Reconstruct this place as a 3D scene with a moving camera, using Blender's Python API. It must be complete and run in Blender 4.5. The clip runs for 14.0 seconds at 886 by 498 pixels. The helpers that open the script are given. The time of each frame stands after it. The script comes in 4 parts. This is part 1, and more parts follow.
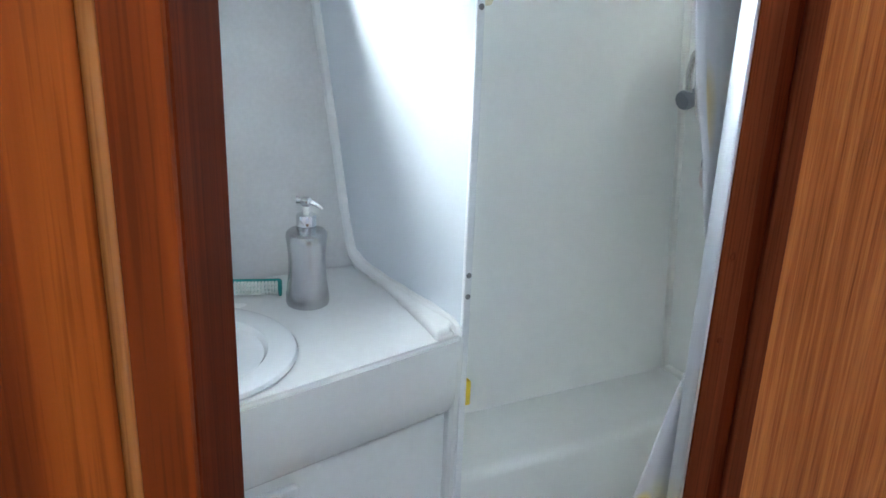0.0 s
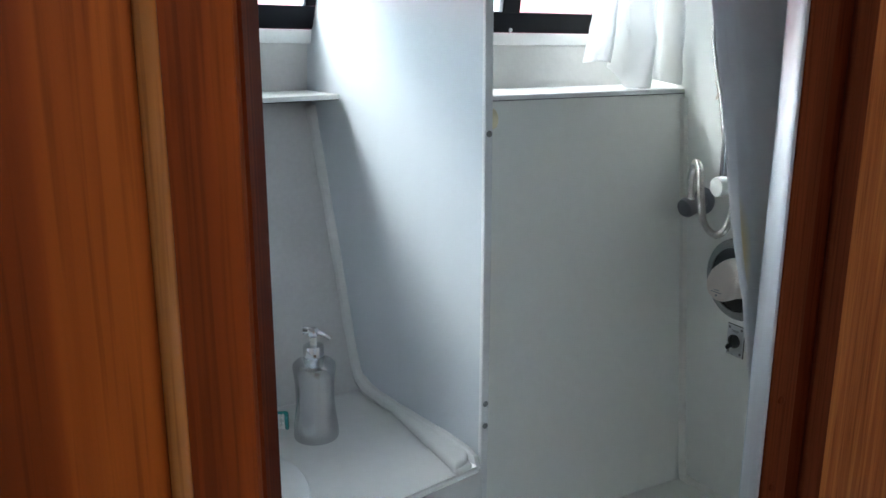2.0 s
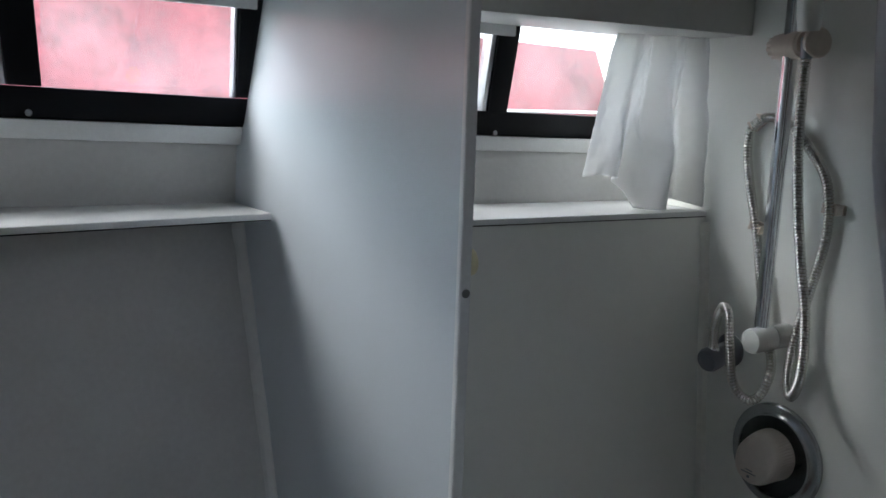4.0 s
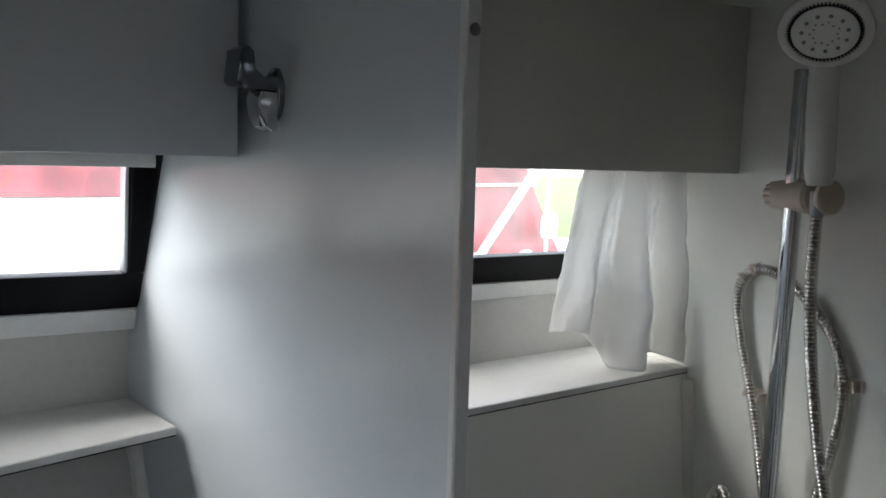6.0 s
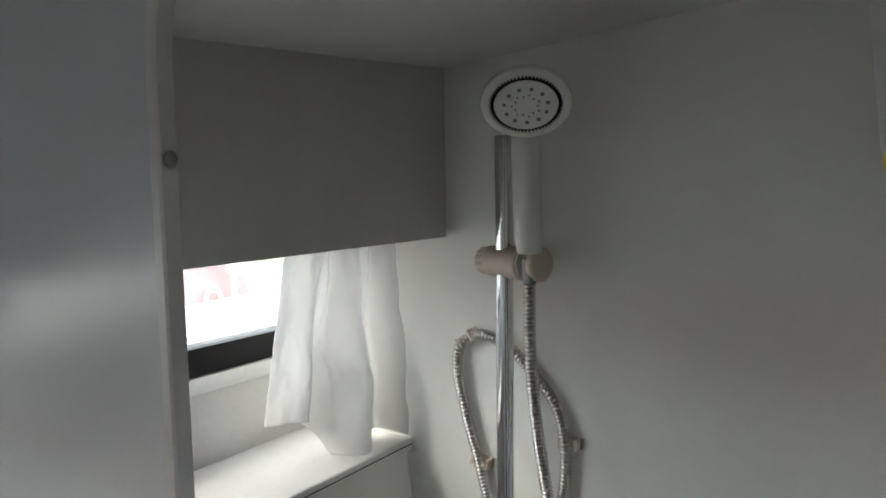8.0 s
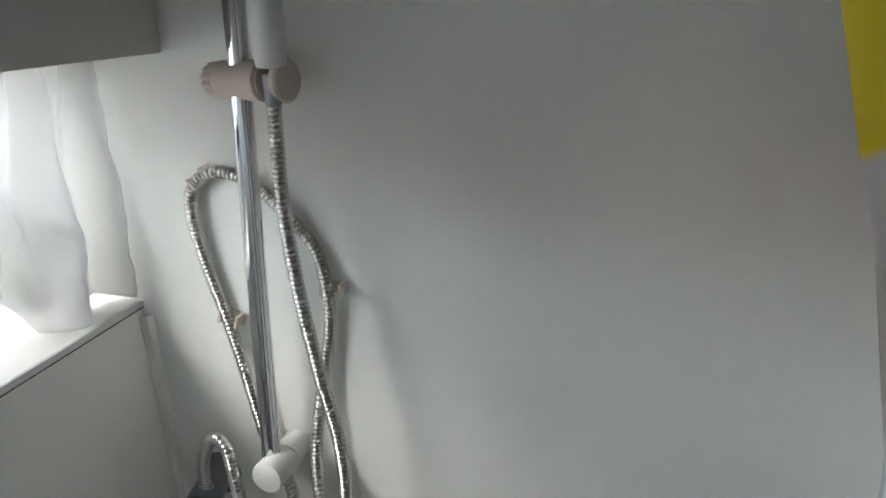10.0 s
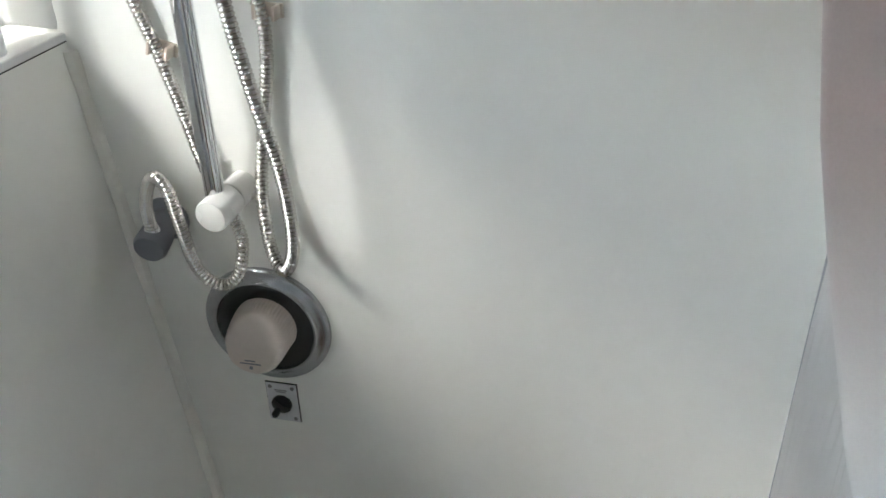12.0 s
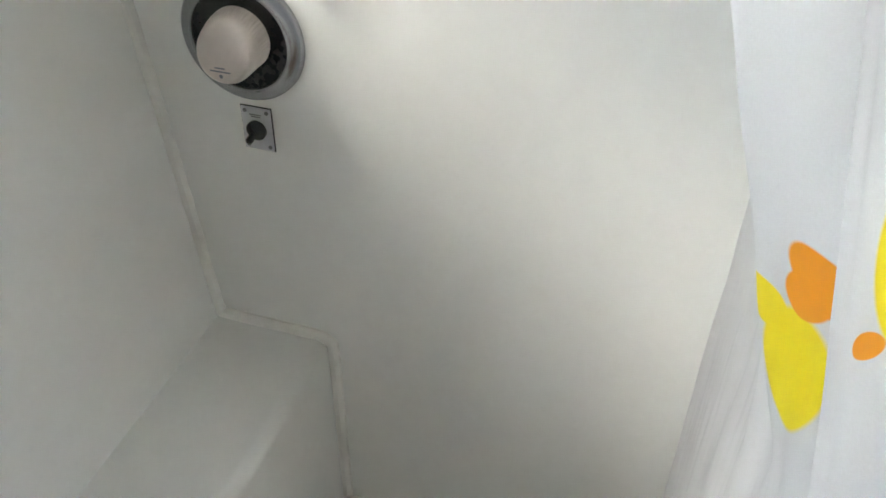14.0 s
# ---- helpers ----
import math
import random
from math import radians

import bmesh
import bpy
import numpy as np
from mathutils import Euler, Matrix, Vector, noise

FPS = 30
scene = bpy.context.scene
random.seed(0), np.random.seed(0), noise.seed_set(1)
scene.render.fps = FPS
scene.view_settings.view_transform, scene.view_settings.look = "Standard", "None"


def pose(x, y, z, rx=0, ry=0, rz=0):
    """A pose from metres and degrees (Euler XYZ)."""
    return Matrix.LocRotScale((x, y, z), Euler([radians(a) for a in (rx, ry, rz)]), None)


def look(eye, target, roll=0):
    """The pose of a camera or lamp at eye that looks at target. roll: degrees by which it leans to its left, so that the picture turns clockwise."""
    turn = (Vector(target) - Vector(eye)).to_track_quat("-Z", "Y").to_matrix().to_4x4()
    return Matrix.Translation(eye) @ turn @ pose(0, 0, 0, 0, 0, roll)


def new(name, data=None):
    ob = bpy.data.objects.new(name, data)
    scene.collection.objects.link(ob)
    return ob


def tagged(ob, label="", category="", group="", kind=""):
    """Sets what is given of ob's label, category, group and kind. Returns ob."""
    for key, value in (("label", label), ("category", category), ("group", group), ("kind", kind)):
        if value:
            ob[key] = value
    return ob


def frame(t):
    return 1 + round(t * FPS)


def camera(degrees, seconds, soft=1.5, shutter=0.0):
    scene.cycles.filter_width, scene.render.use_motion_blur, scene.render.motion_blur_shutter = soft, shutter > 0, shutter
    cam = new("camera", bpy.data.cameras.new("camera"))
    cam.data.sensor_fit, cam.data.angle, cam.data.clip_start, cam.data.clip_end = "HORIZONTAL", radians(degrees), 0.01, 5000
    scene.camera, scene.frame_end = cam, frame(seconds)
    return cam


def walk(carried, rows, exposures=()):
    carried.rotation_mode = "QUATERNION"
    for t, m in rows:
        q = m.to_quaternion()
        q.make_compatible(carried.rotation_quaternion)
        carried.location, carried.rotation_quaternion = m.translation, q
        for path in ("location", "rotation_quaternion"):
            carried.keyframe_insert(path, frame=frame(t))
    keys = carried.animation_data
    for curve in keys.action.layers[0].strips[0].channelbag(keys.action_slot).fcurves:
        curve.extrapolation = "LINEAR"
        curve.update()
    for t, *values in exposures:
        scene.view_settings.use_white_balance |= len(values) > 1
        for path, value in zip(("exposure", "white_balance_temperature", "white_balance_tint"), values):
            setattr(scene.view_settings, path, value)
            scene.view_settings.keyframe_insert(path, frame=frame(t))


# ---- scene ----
cam = camera(54.9, 14.0, soft=1.6)
PATH = [
    (0, (-0.048, -0.118, 1.472), (0.813, 1.551, 0.783), 2.2),
    (0.5, (-0.013, -0.114, 1.468), (0.921, 1.532, 0.822), 1.5),
    (1, (-0.03, -0.137, 1.487), (0.926, 1.496, 0.84), 1.1),
    (1.5, (-0.089, -0.15, 1.508), (0.842, 1.524, 0.931), 0.8),
    (2, (-0.065, -0.048, 1.522), (0.855, 1.657, 1.027), 0.2),
    (2.2, (-0.043, 0.004, 1.523), (0.926, 1.69, 1.053), 0.9),
    (4.3, (0.151, 0.322, 1.588), (1.137, 2.034, 1.278), 2.2),
    (4.5, (0.164, 0.35, 1.602), (1.151, 2.065, 1.311), 1.9),
    (5, (0.201, 0.421, 1.649), (1.217, 2.126, 1.404), 1.0),
    (5.5, (0.2, 0.487, 1.69), (1.255, 2.17, 1.448), 1.4),
    (6, (0.208, 0.544, 1.72), (1.393, 2.139, 1.485), 2.1),
    (6.5, (0.212, 0.579, 1.747), (1.586, 2.015, 1.518), 2.5),
    (7, (0.228, 0.597, 1.777), (1.719, 1.91, 1.545), 1.5),
    (7.2, (0.237, 0.608, 1.788), (1.773, 1.87, 1.566), 1.2),
    (9.3, (0.343, 0.732, 1.803), (2.198, 1.402, 1.468), -1.5),
    (9.5, (0.36, 0.743, 1.795), (2.23, 1.341, 1.411), -1.0),
    (10, (0.407, 0.741, 1.764), (2.261, 1.206, 1.175), -1.0),
    (10.3, (0.442, 0.754, 1.757), (2.25, 1.153, 1.001), -0.8),
    (10.5, (0.442, 0.735, 1.743), (2.224, 1.137, 0.929), -1.3),
    (11, (0.446, 0.729, 1.721), (2.196, 1.107, 0.828), -1.4),
    (11.5, (0.44, 0.717, 1.701), (2.161, 1.098, 0.757), -1.7),
    (12, (0.434, 0.706, 1.671), (2.112, 1.106, 0.658), -1.5),
    (12.5, (0.419, 0.683, 1.633), (2.059, 1.099, 0.567), -1.1),
    (13, (0.402, 0.655, 1.586), (1.996, 1.092, 0.459), -0.1),
    (13.5, (0.394, 0.641, 1.552), (1.94, 1.062, 0.354), 0.7),
    (14, (0.37, 0.6, 1.496), (1.873, 1.051, 0.257), 1.2),
]
EXPOSURES = [(0.0, 5.35, 5950, 5), (0.5, 5.4, 6800, 5), (1.0, 5.4, 7100, 5), (1.5, 5.35, 6900, 4), (2.0, 4.35, 6100, 5), (4.3, 2.95, 6300, 10), (6.0, 3.05, 6700, 11), (7.2, 3.4, 7000, 9), (9.5, 3.85, 6900, 9), (10.5, 4.2, 6450, 10), (11.5, 4.5, 6600, 10), (14.0, 5.2, 7000, 11)]
walk(cam, [(t, look(eye, target, roll)) for t, eye, target, roll in PATH], EXPOSURES)

# ---- world and light ----
world = bpy.data.worlds.new("overcast_sky")
scene.world = world
world.use_nodes = True
wn = world.node_tree.nodes
sky = wn.new("ShaderNodeTexSky")
sky.sky_type = "NISHITA"
sky.sun_disc = False
sky.sun_elevation = radians(48)
sky.sun_rotation = radians(-63)
sky.air_density = 1.0
sky.dust_density = 1.0
# thin high cloud takes most of the blue out of the sky
haze = wn.new("ShaderNodeHueSaturation")
haze.inputs["Saturation"].default_value = 0.42
world.node_tree.links.new(sky.outputs[0], haze.inputs["Color"])
world.node_tree.links.new(haze.outputs[0], wn["Background"].inputs[0])
wn["Background"].inputs[1].default_value = 0.15

sun = new("sun", bpy.data.lights.new("sun", "SUN"))
sun.data.energy = 0.95
sun.data.angle = radians(60)
sun.data.color = (1.0, 0.985, 0.96)
sun.matrix_world = look((-1.5, 0.75, 1.85), (0.0, 0.0, 0.0))


# ---- materials ----
def nodes_of(m):
    return m.node_tree.nodes, m.node_tree.links


def surface(name, base, rough=0.5, metal=0.0, vary=0.06, grain=60.0, stain=3.0, bump=0.05, stretch=(1, 1, 1), rough_vary=0.08, second=None, sheen=0.0, coat=0.0):
    """Two scales of variation over a base colour, with a fine relief."""
    m = bpy.data.materials.new(name)
    m.use_nodes = True
    n, l = nodes_of(m)
    bsdf = n["Principled BSDF"]
    bsdf.inputs["Metallic"].default_value = metal
    bsdf.inputs["Coat Weight"].default_value = coat
    bsdf.inputs["Sheen Weight"].default_value = sheen
    geo = n.new("ShaderNodeNewGeometry")
    mp = n.new("ShaderNodeMapping")
    mp.inputs["Scale"].default_value = stretch
    l.new(geo.outputs["Position"], mp.inputs["Vector"])
    fine, wide = n.new("ShaderNodeTexNoise"), n.new("ShaderNodeTexNoise")
    fine.inputs["Scale"].default_value, fine.inputs["Detail"].default_value = grain, 3
    wide.inputs["Scale"].default_value, wide.inputs["Detail"].default_value = stain, 3
    for tex in (fine, wide):
        l.new(mp.outputs[0], tex.inputs["Vector"])
    add = n.new("ShaderNodeMath")
    add.operation = "MULTIPLY_ADD"
    l.new(fine.outputs["Fac"], add.inputs[0])
    add.inputs[1].default_value = 0.4
    l.new(wide.outputs["Fac"], add.inputs[2])
    span = n.new("ShaderNodeMapRange")
    span.interpolation_type = "SMOOTHSTEP"
    span.inputs["From Min"].default_value, span.inputs["From Max"].default_value = 0.25, 1.15
    l.new(add.outputs[0], span.inputs["Value"])
    dark = second or tuple(c * (1 - vary * 2.2) for c in base)
    light = tuple(min(1, c * (1 + vary * 1.6)) for c in base)
    tone = n.new("ShaderNodeMixRGB")
    tone.inputs["Color1"].default_value, tone.inputs["Color2"].default_value = (*dark, 1), (*light, 1)
    l.new(span.outputs[0], tone.inputs["Fac"])
    l.new(tone.outputs[0], bsdf.inputs["Base Color"])
    rr = n.new("ShaderNodeMapRange")
    rr.inputs["From Min"].default_value, rr.inputs["From Max"].default_value = 0.0, 1.0
    rr.inputs["To Min"].default_value, rr.inputs["To Max"].default_value = max(0.02, rough - rough_vary), min(1, rough + rough_vary)
    l.new(wide.outputs["Fac"], rr.inputs["Value"])
    l.new(rr.outputs[0], bsdf.inputs["Roughness"])
    if bump:
        bp = n.new("ShaderNodeBump")
        bp.inputs["Strength"].default_value, bp.inputs["Distance"].default_value = bump, 0.002
        l.new(fine.outputs["Fac"], bp.inputs["Height"])
        l.new(bp.outputs[0], bsdf.inputs["Normal"])
    return m


def wood(name, dark, mid, light, rough=0.28, gloss=0.12, lines=55.0, coat=0.35, wide=1.0, narrow=0.45):
    """Varnished mahogany with upright grain: broad bands, fine pore lines, a slow swirl."""
    m = bpy.data.materials.new(name)
    m.use_nodes = True
    n, l = nodes_of(m)
    bsdf = n["Principled BSDF"]
    geo = n.new("ShaderNodeNewGeometry")
    mp = n.new("ShaderNodeMapping")
    mp.inputs["Scale"].default_value = (1, 1, 0.025)
    l.new(geo.outputs["Position"], mp.inputs["Vector"])
    band, fine, pore = (n.new("ShaderNodeTexNoise") for _ in range(3))
    for tex, sc, det, dist in ((band, lines * 0.22, 3, 0.9), (fine, lines * 2.2, 3, 0.4), (pore, lines * 9, 2, 0.0)):
        tex.inputs["Scale"].default_value, tex.inputs["Detail"].default_value, tex.inputs["Distortion"].default_value = sc, det, dist
        l.new(mp.outputs[0], tex.inputs["Vector"])
    mix = n.new("ShaderNodeMath")
    mix.operation = "MULTIPLY_ADD"
    l.new(fine.outputs["Fac"], mix.inputs[0])
    mix.inputs[1].default_value = narrow
    broad = n.new("ShaderNodeMath")
    broad.operation = "MULTIPLY"
    broad.inputs[1].default_value = wide
    l.new(band.outputs["Fac"], broad.inputs[0])
    l.new(broad.outputs[0], mix.inputs[2])
    mean = (wide + narrow) / 2
    ramp = n.new("ShaderNodeValToRGB")
    e = ramp.color_ramp.elements
    e[0].position, e[1].position = mean - 0.225, mean + 0.225
    e[0].color, e[1].color = (*dark, 1), (*light, 1)
    k = e.new(mean)
    k.color = (*mid, 1)
    l.new(mix.outputs[0], ramp.inputs[0])
    hue = n.new("ShaderNodeMixRGB")
    hue.blend_type = "MULTIPLY"
    hue.inputs["Fac"].default_value = 0.5
    l.new(ramp.outputs[0], hue.inputs["Color1"])
    pr = n.new("ShaderNodeValToRGB")
    pr.color_ramp.elements[0].position, pr.color_ramp.elements[1].position = 0.34, 0.5
    pr.color_ramp.elements[0].color = (0.45, 0.38, 0.34, 1)
    l.new(pore.outputs["Fac"], pr.inputs[0])
    l.new(pr.outputs[0], hue.inputs["Color2"])
    l.new(hue.outputs[0], bsdf.inputs["Base Color"])
    bsdf.inputs["Roughness"].default_value = rough
    bsdf.inputs["Specular IOR Level"].default_value = gloss
    bsdf.inputs["Coat Weight"].default_value = coat
    bsdf.inputs["Coat Roughness"].default_value = 0.12
    bp = n.new("ShaderNodeBump")
    bp.inputs["Strength"].default_value, bp.inputs["Distance"].default_value = 0.12, 0.001
    l.new(pore.outputs["Fac"], bp.inputs["Height"])
    l.new(bp.outputs[0], bsdf.inputs["Normal"])
    return m


def cloth(name, base, through_light=0.5, grain=700.0, rough=0.85):
    """Thin woven cloth: part of the light goes through it."""
    m = surface(name, base, rough, 0, 0.04, grain, 6.0, 0.12)
    n, l = nodes_of(m)
    bsdf, out = n["Principled BSDF"], n["Material Output"]
    tr = n.new("ShaderNodeBsdfTranslucent")
    ms = n.new("ShaderNodeMixShader")
    ms.inputs[0].default_value = through_light
    src = bsdf.inputs["Base Color"].links[0].from_socket
    l.new(src, tr.inputs["Color"])
    l.new(bsdf.outputs[0], ms.inputs[1])
    l.new(tr.outputs[0], ms.inputs[2])
    l.new(ms.outputs[0], out.inputs["Surface"])
    return m


M = {}
M["shower_grp"] = surface("shower_white_gelcoat", (0.845, 0.85, 0.805), 0.34, vary=0.02, grain=40, stain=2.2, bump=0.03)
M["panel"] = surface("white_laminate_panel", (0.64, 0.685, 0.72), 0.19, vary=0.03, grain=14, stain=2.5, bump=0.07, stretch=(1, 1, 0.12), rough_vary=0.05)
M["panel"].node_tree.nodes["Principled BSDF"].inputs["Specular IOR Level"].default_value = 0.85
M["counter"] = surface("white_moulded_counter", (0.71, 0.715, 0.70), 0.25, vary=0.03, grain=50, stain=4, bump=0.02)
M["basin"] = surface("white_glazed_basin", (0.75, 0.765, 0.77), 0.12, vary=0.02, grain=30, stain=5, bump=0.0)
M["sealant"] = surface("aged_white_sealant", (0.80, 0.79, 0.73), 0.42, vary=0.05, grain=90, stain=12, bump=0.06)
M["cabinet"] = surface("grey_white_cabinet", (0.62, 0.62, 0.58), 0.45, vary=0.04, grain=80, stain=3, bump=0.04)
M["shelf"] = surface("white_shelf_board", (0.68, 0.675, 0.655), 0.4, vary=0.05, grain=140, stain=8, bump=0.05)
M["hull"] = surface("white_hull_liner", (0.58, 0.575, 0.56), 0.5, vary=0.06, grain=120, stain=5, bump=0.08)
M["ceiling"] = surface("white_ceiling_liner", (0.66, 0.66, 0.63), 0.55, vary=0.04, grain=120, stain=4, bump=0.08)
M["wood"] = wood("varnished_mahogany", (0.056, 0.0080, 0.0011), (0.205, 0.034, 0.0045), (0.58, 0.136, 0.014), rough=0.5, gloss=0.1, lines=46, coat=0.03, wide=1.0, narrow=0.16)
M["wood_panel"] = wood("striped_mahogany_panel", (0.23, 0.052, 0.010), (0.44, 0.126, 0.029), (0.62, 0.21, 0.052), rough=0.55, gloss=0.06, lines=54, coat=0.02, wide=0.5, narrow=0.8)
M["wood_dark"] = wood("dark_red_mahogany", (0.10, 0.020, 0.007), (0.165, 0.036, 0.012), (0.23, 0.054, 0.017), rough=0.8, gloss=0.03, lines=40, coat=0.0)
# mahogany with the shade of the reveal and groove put into its colour
M["wood_shaded"] = wood("shaded_mahogany", (0.075, 0.012, 0.0035), (0.125, 0.022, 0.006), (0.18, 0.036, 0.010), rough=0.85, gloss=0.02, lines=40, coat=0.0)
# base colour lightened to carry the highlight along the rounded bead
M["wood_highlight"] = wood("varnished_edge_bead", (0.20, 0.055, 0.012), (0.33, 0.105, 0.022), (0.46, 0.18, 0.045), rough=0.25, lines=60, coat=0.5)
M["sole"] = wood("teak_sole", (0.10, 0.04, 0.015), (0.2, 0.09, 0.035), (0.3, 0.14, 0.06), rough=0.4, lines=30)
M["chrome"] = surface("polished_chrome", (0.72, 0.73, 0.75), 0.07, 1.0, vary=0.03, grain=200, stain=8, bump=0.0, rough_vary=0.03)
M["hose"] = surface("flexible_steel_hose", (0.62, 0.60, 0.57), 0.22, 1.0, vary=0.08, grain=200, stain=20, bump=0.0)
M["alu"] = surface("anodised_aluminium", (0.62, 0.63, 0.65), 0.36, 1.0, vary=0.06, grain=300, stain=10, bump=0.04, stretch=(1, 1, 0.05))
M["alu_dark"] = surface("weathered_grey_aluminium", (0.30, 0.32, 0.34), 0.45, 0.8, vary=0.06, grain=300, stain=10, bump=0.04)
# colour lightened so the curtain tracks seem to reflect the window
M["alu_paint"] = surface("pale_aluminium_strip", (0.74, 0.75, 0.75), 0.35, 0.1, vary=0.05, grain=200, stain=9, bump=0.04)
M["black"] = surface("black_rubber_frame", (0.004, 0.0045, 0.007), 0.5, vary=0.2, grain=200, stain=10, bump=0.05)
M["black"].node_tree.nodes["Principled BSDF"].inputs["Specular IOR Level"].default_value = 0.12
M["black_gloss"] = surface("black_moulded_plastic", (0.015, 0.016, 0.018), 0.2, vary=0.1, grain=100, stain=10, bump=0.0)
M["white_plastic"] = surface("white_plastic", (0.76, 0.76, 0.72), 0.28, vary=0.03, grain=90, stain=8, bump=0.02)
M["beige"] = surface("aged_beige_plastic", (0.66, 0.57, 0.485), 0.36, vary=0.06, grain=120, stain=14, bump=0.04)
M["pinkish"] = surface("faded_pinkish_plastic", (0.68, 0.60, 0.54), 0.38, vary=0.05, grain=120, stain=14, bump=0.04)
M["grey_plastic"] = surface("mid_grey_plastic", (0.20, 0.21, 0.23), 0.35, vary=0.06, grain=120, stain=14, bump=0.04)
# chrome with the dark reflection of the corridor put into its colour
M["chrome_dimmed"] = surface("chrome_dark_reflection", (0.24, 0.25, 0.265), 0.07, 1.0, vary=0.05, grain=160, stain=9, bump=0.0, rough_vary=0.03)
M["steel"] = surface("brushed_steel", (0.50, 0.50, 0.51), 0.25, 1.0, vary=0.05, grain=240, stain=12, bump=0.03, stretch=(1, 1, 0.08), rough_vary=0.05)
M["ring"] = surface("satin_grey_metal", (0.42, 0.43, 0.44), 0.22, 0.85, vary=0.05, grain=160, stain=9, bump=0.02)
M["screw"] = surface("dull_steel_screw", (0.22, 0.22, 0.22), 0.4, 0.9, vary=0.1, grain=300, stain=30, bump=0.05)
M["teal"] = surface("translucent_teal_plastic", (0.05, 0.33, 0.31), 0.2, vary=0.08, grain=80, stain=30, bump=0.0)
M["bristle"] = surface("white_bristles", (0.78, 0.80, 0.76), 0.7, vary=0.08, grain=500, stain=40, bump=0.2)
M["yellow"] = surface("yellow_plastic", (0.75, 0.55, 0.03), 0.45, vary=0.1, grain=120, stain=30, bump=0.05)
M["cream"] = surface("cream_plastic_knob", (0.75, 0.68, 0.45), 0.35, vary=0.06, grain=120, stain=30, bump=0.03)
# strong tone variation stands for reflection streaks as well as scuffs
M["boat_red"] = surface("faded_red_gelcoat", (0.40, 0.094, 0.106), 0.3, vary=0.30, grain=34, stain=4.5, bump=0.03)
M["boat_white"] = surface("white_gelcoat", (0.80, 0.79, 0.74), 0.35, vary=0.05, grain=15, stain=1.5, bump=0.02)
M["rope"] = surface("white_rope", (0.75, 0.74, 0.70), 0.8, vary=0.1, grain=300, stain=30, bump=0.3)
M["grass"] = surface("mown_grass", (0.10, 0.17, 0.035), 0.9, vary=0.3, grain=8, stain=0.6, bump=0.5)
M["net"] = cloth("white_sheer_cloth", (0.80, 0.80, 0.79), 0.46, 900)
n, l = nodes_of(M["net"])
weave, open_weave = n.new("ShaderNodeMixShader"), n.new("ShaderNodeBsdfTransparent")
weave.inputs[0].default_value = 0.12
l.new(n["Material Output"].inputs["Surface"].links[0].from_socket, weave.inputs[1])
l.new(open_weave.outputs[0], weave.inputs[2])
l.new(weave.outputs[0], n["Material Output"].inputs["Surface"])


def print_cloth(name, shapes, edge):
    """White cloth printed with yellow and orange shapes, in the cloth's own flat measure."""
    m = cloth(name, (0.69, 0.69, 0.685), 0.27, 800, 0.6)
    n, l = nodes_of(m)
    base = n["Principled BSDF"].inputs["Base Color"].links[0].from_socket
    uv = n.new("ShaderNodeUVMap")
    uv.uv_map = "flat"
    current = base
    for (u, v, a, b, turn, col) in shapes:
        mp = n.new("ShaderNodeMapping")
        mp.vector_type = "TEXTURE"
        mp.inputs["Location"].default_value = (u, v, 0)
        mp.inputs["Rotation"].default_value = (0, 0, radians(turn))
        mp.inputs["Scale"].default_value = (a, b, 1)
        l.new(uv.outputs[0], mp.inputs["Vector"])
        ln = n.new("ShaderNodeVectorMath")
        ln.operation = "LENGTH"
        l.new(mp.outputs[0], ln.inputs[0])
        mr = n.new("ShaderNodeMapRange")
        mr.inputs["From Min"].default_value, mr.inputs["From Max"].default_value = 1.0 + edge, 1.0 - edge
        l.new(ln.outputs["Value"], mr.inputs["Value"])
        mx = n.new("ShaderNodeMixRGB")
        mx.inputs["Color2"].default_value = (*col, 1)
        l.new(mr.outputs[0], mx.inputs["Fac"])
        l.new(current, mx.inputs["Color1"])
        current = mx.outputs[0]
    l.new(current, n["Principled BSDF"].inputs["Base Color"])
    for node in n:
        if node.type == "BSDF_TRANSLUCENT":
            l.new(current, node.inputs["Color"])
    return m


YELLOW, ORANGE = (0.86, 0.70, 0.02), (0.85, 0.33, 0.02)
CREAM = (0.74, 0.62, 0.36)
PRINT = [(0.711, 1.183, 0.018, 0.042, 6, YELLOW), (0.728, 1.212, 0.013, 0.014, 0, YELLOW), (0.703, 1.247, 0.013, 0.017, -35, ORANGE), (0.708, 1.234, 0.010, 0.013, 10, ORANGE), (0.574, 1.352, 0.008, 0.030, 0, YELLOW), (0.582, 1.318, 0.0028, 0.009, 25, ORANGE)]
PRINT += [(0.738, 1.752, 0.020, 0.050, 0, YELLOW), (0.560, 0.86, 0.02, 0.03, 0, YELLOW), (0.500, 0.70, 0.02, 0.03, 0, YELLOW)]
M["duck_cloth"] = print_cloth("printed_shower_cloth", PRINT, 0.05)
M["duck_back"] = print_cloth("shower_cloth_back", [(0.582, 1.318, 0.014, 0.036, 0, CREAM), (0.602, 1.160, 0.012, 0.030, 0, YELLOW), (0.535, 0.860, 0.016, 0.022, 0, YELLOW)], 0.45)


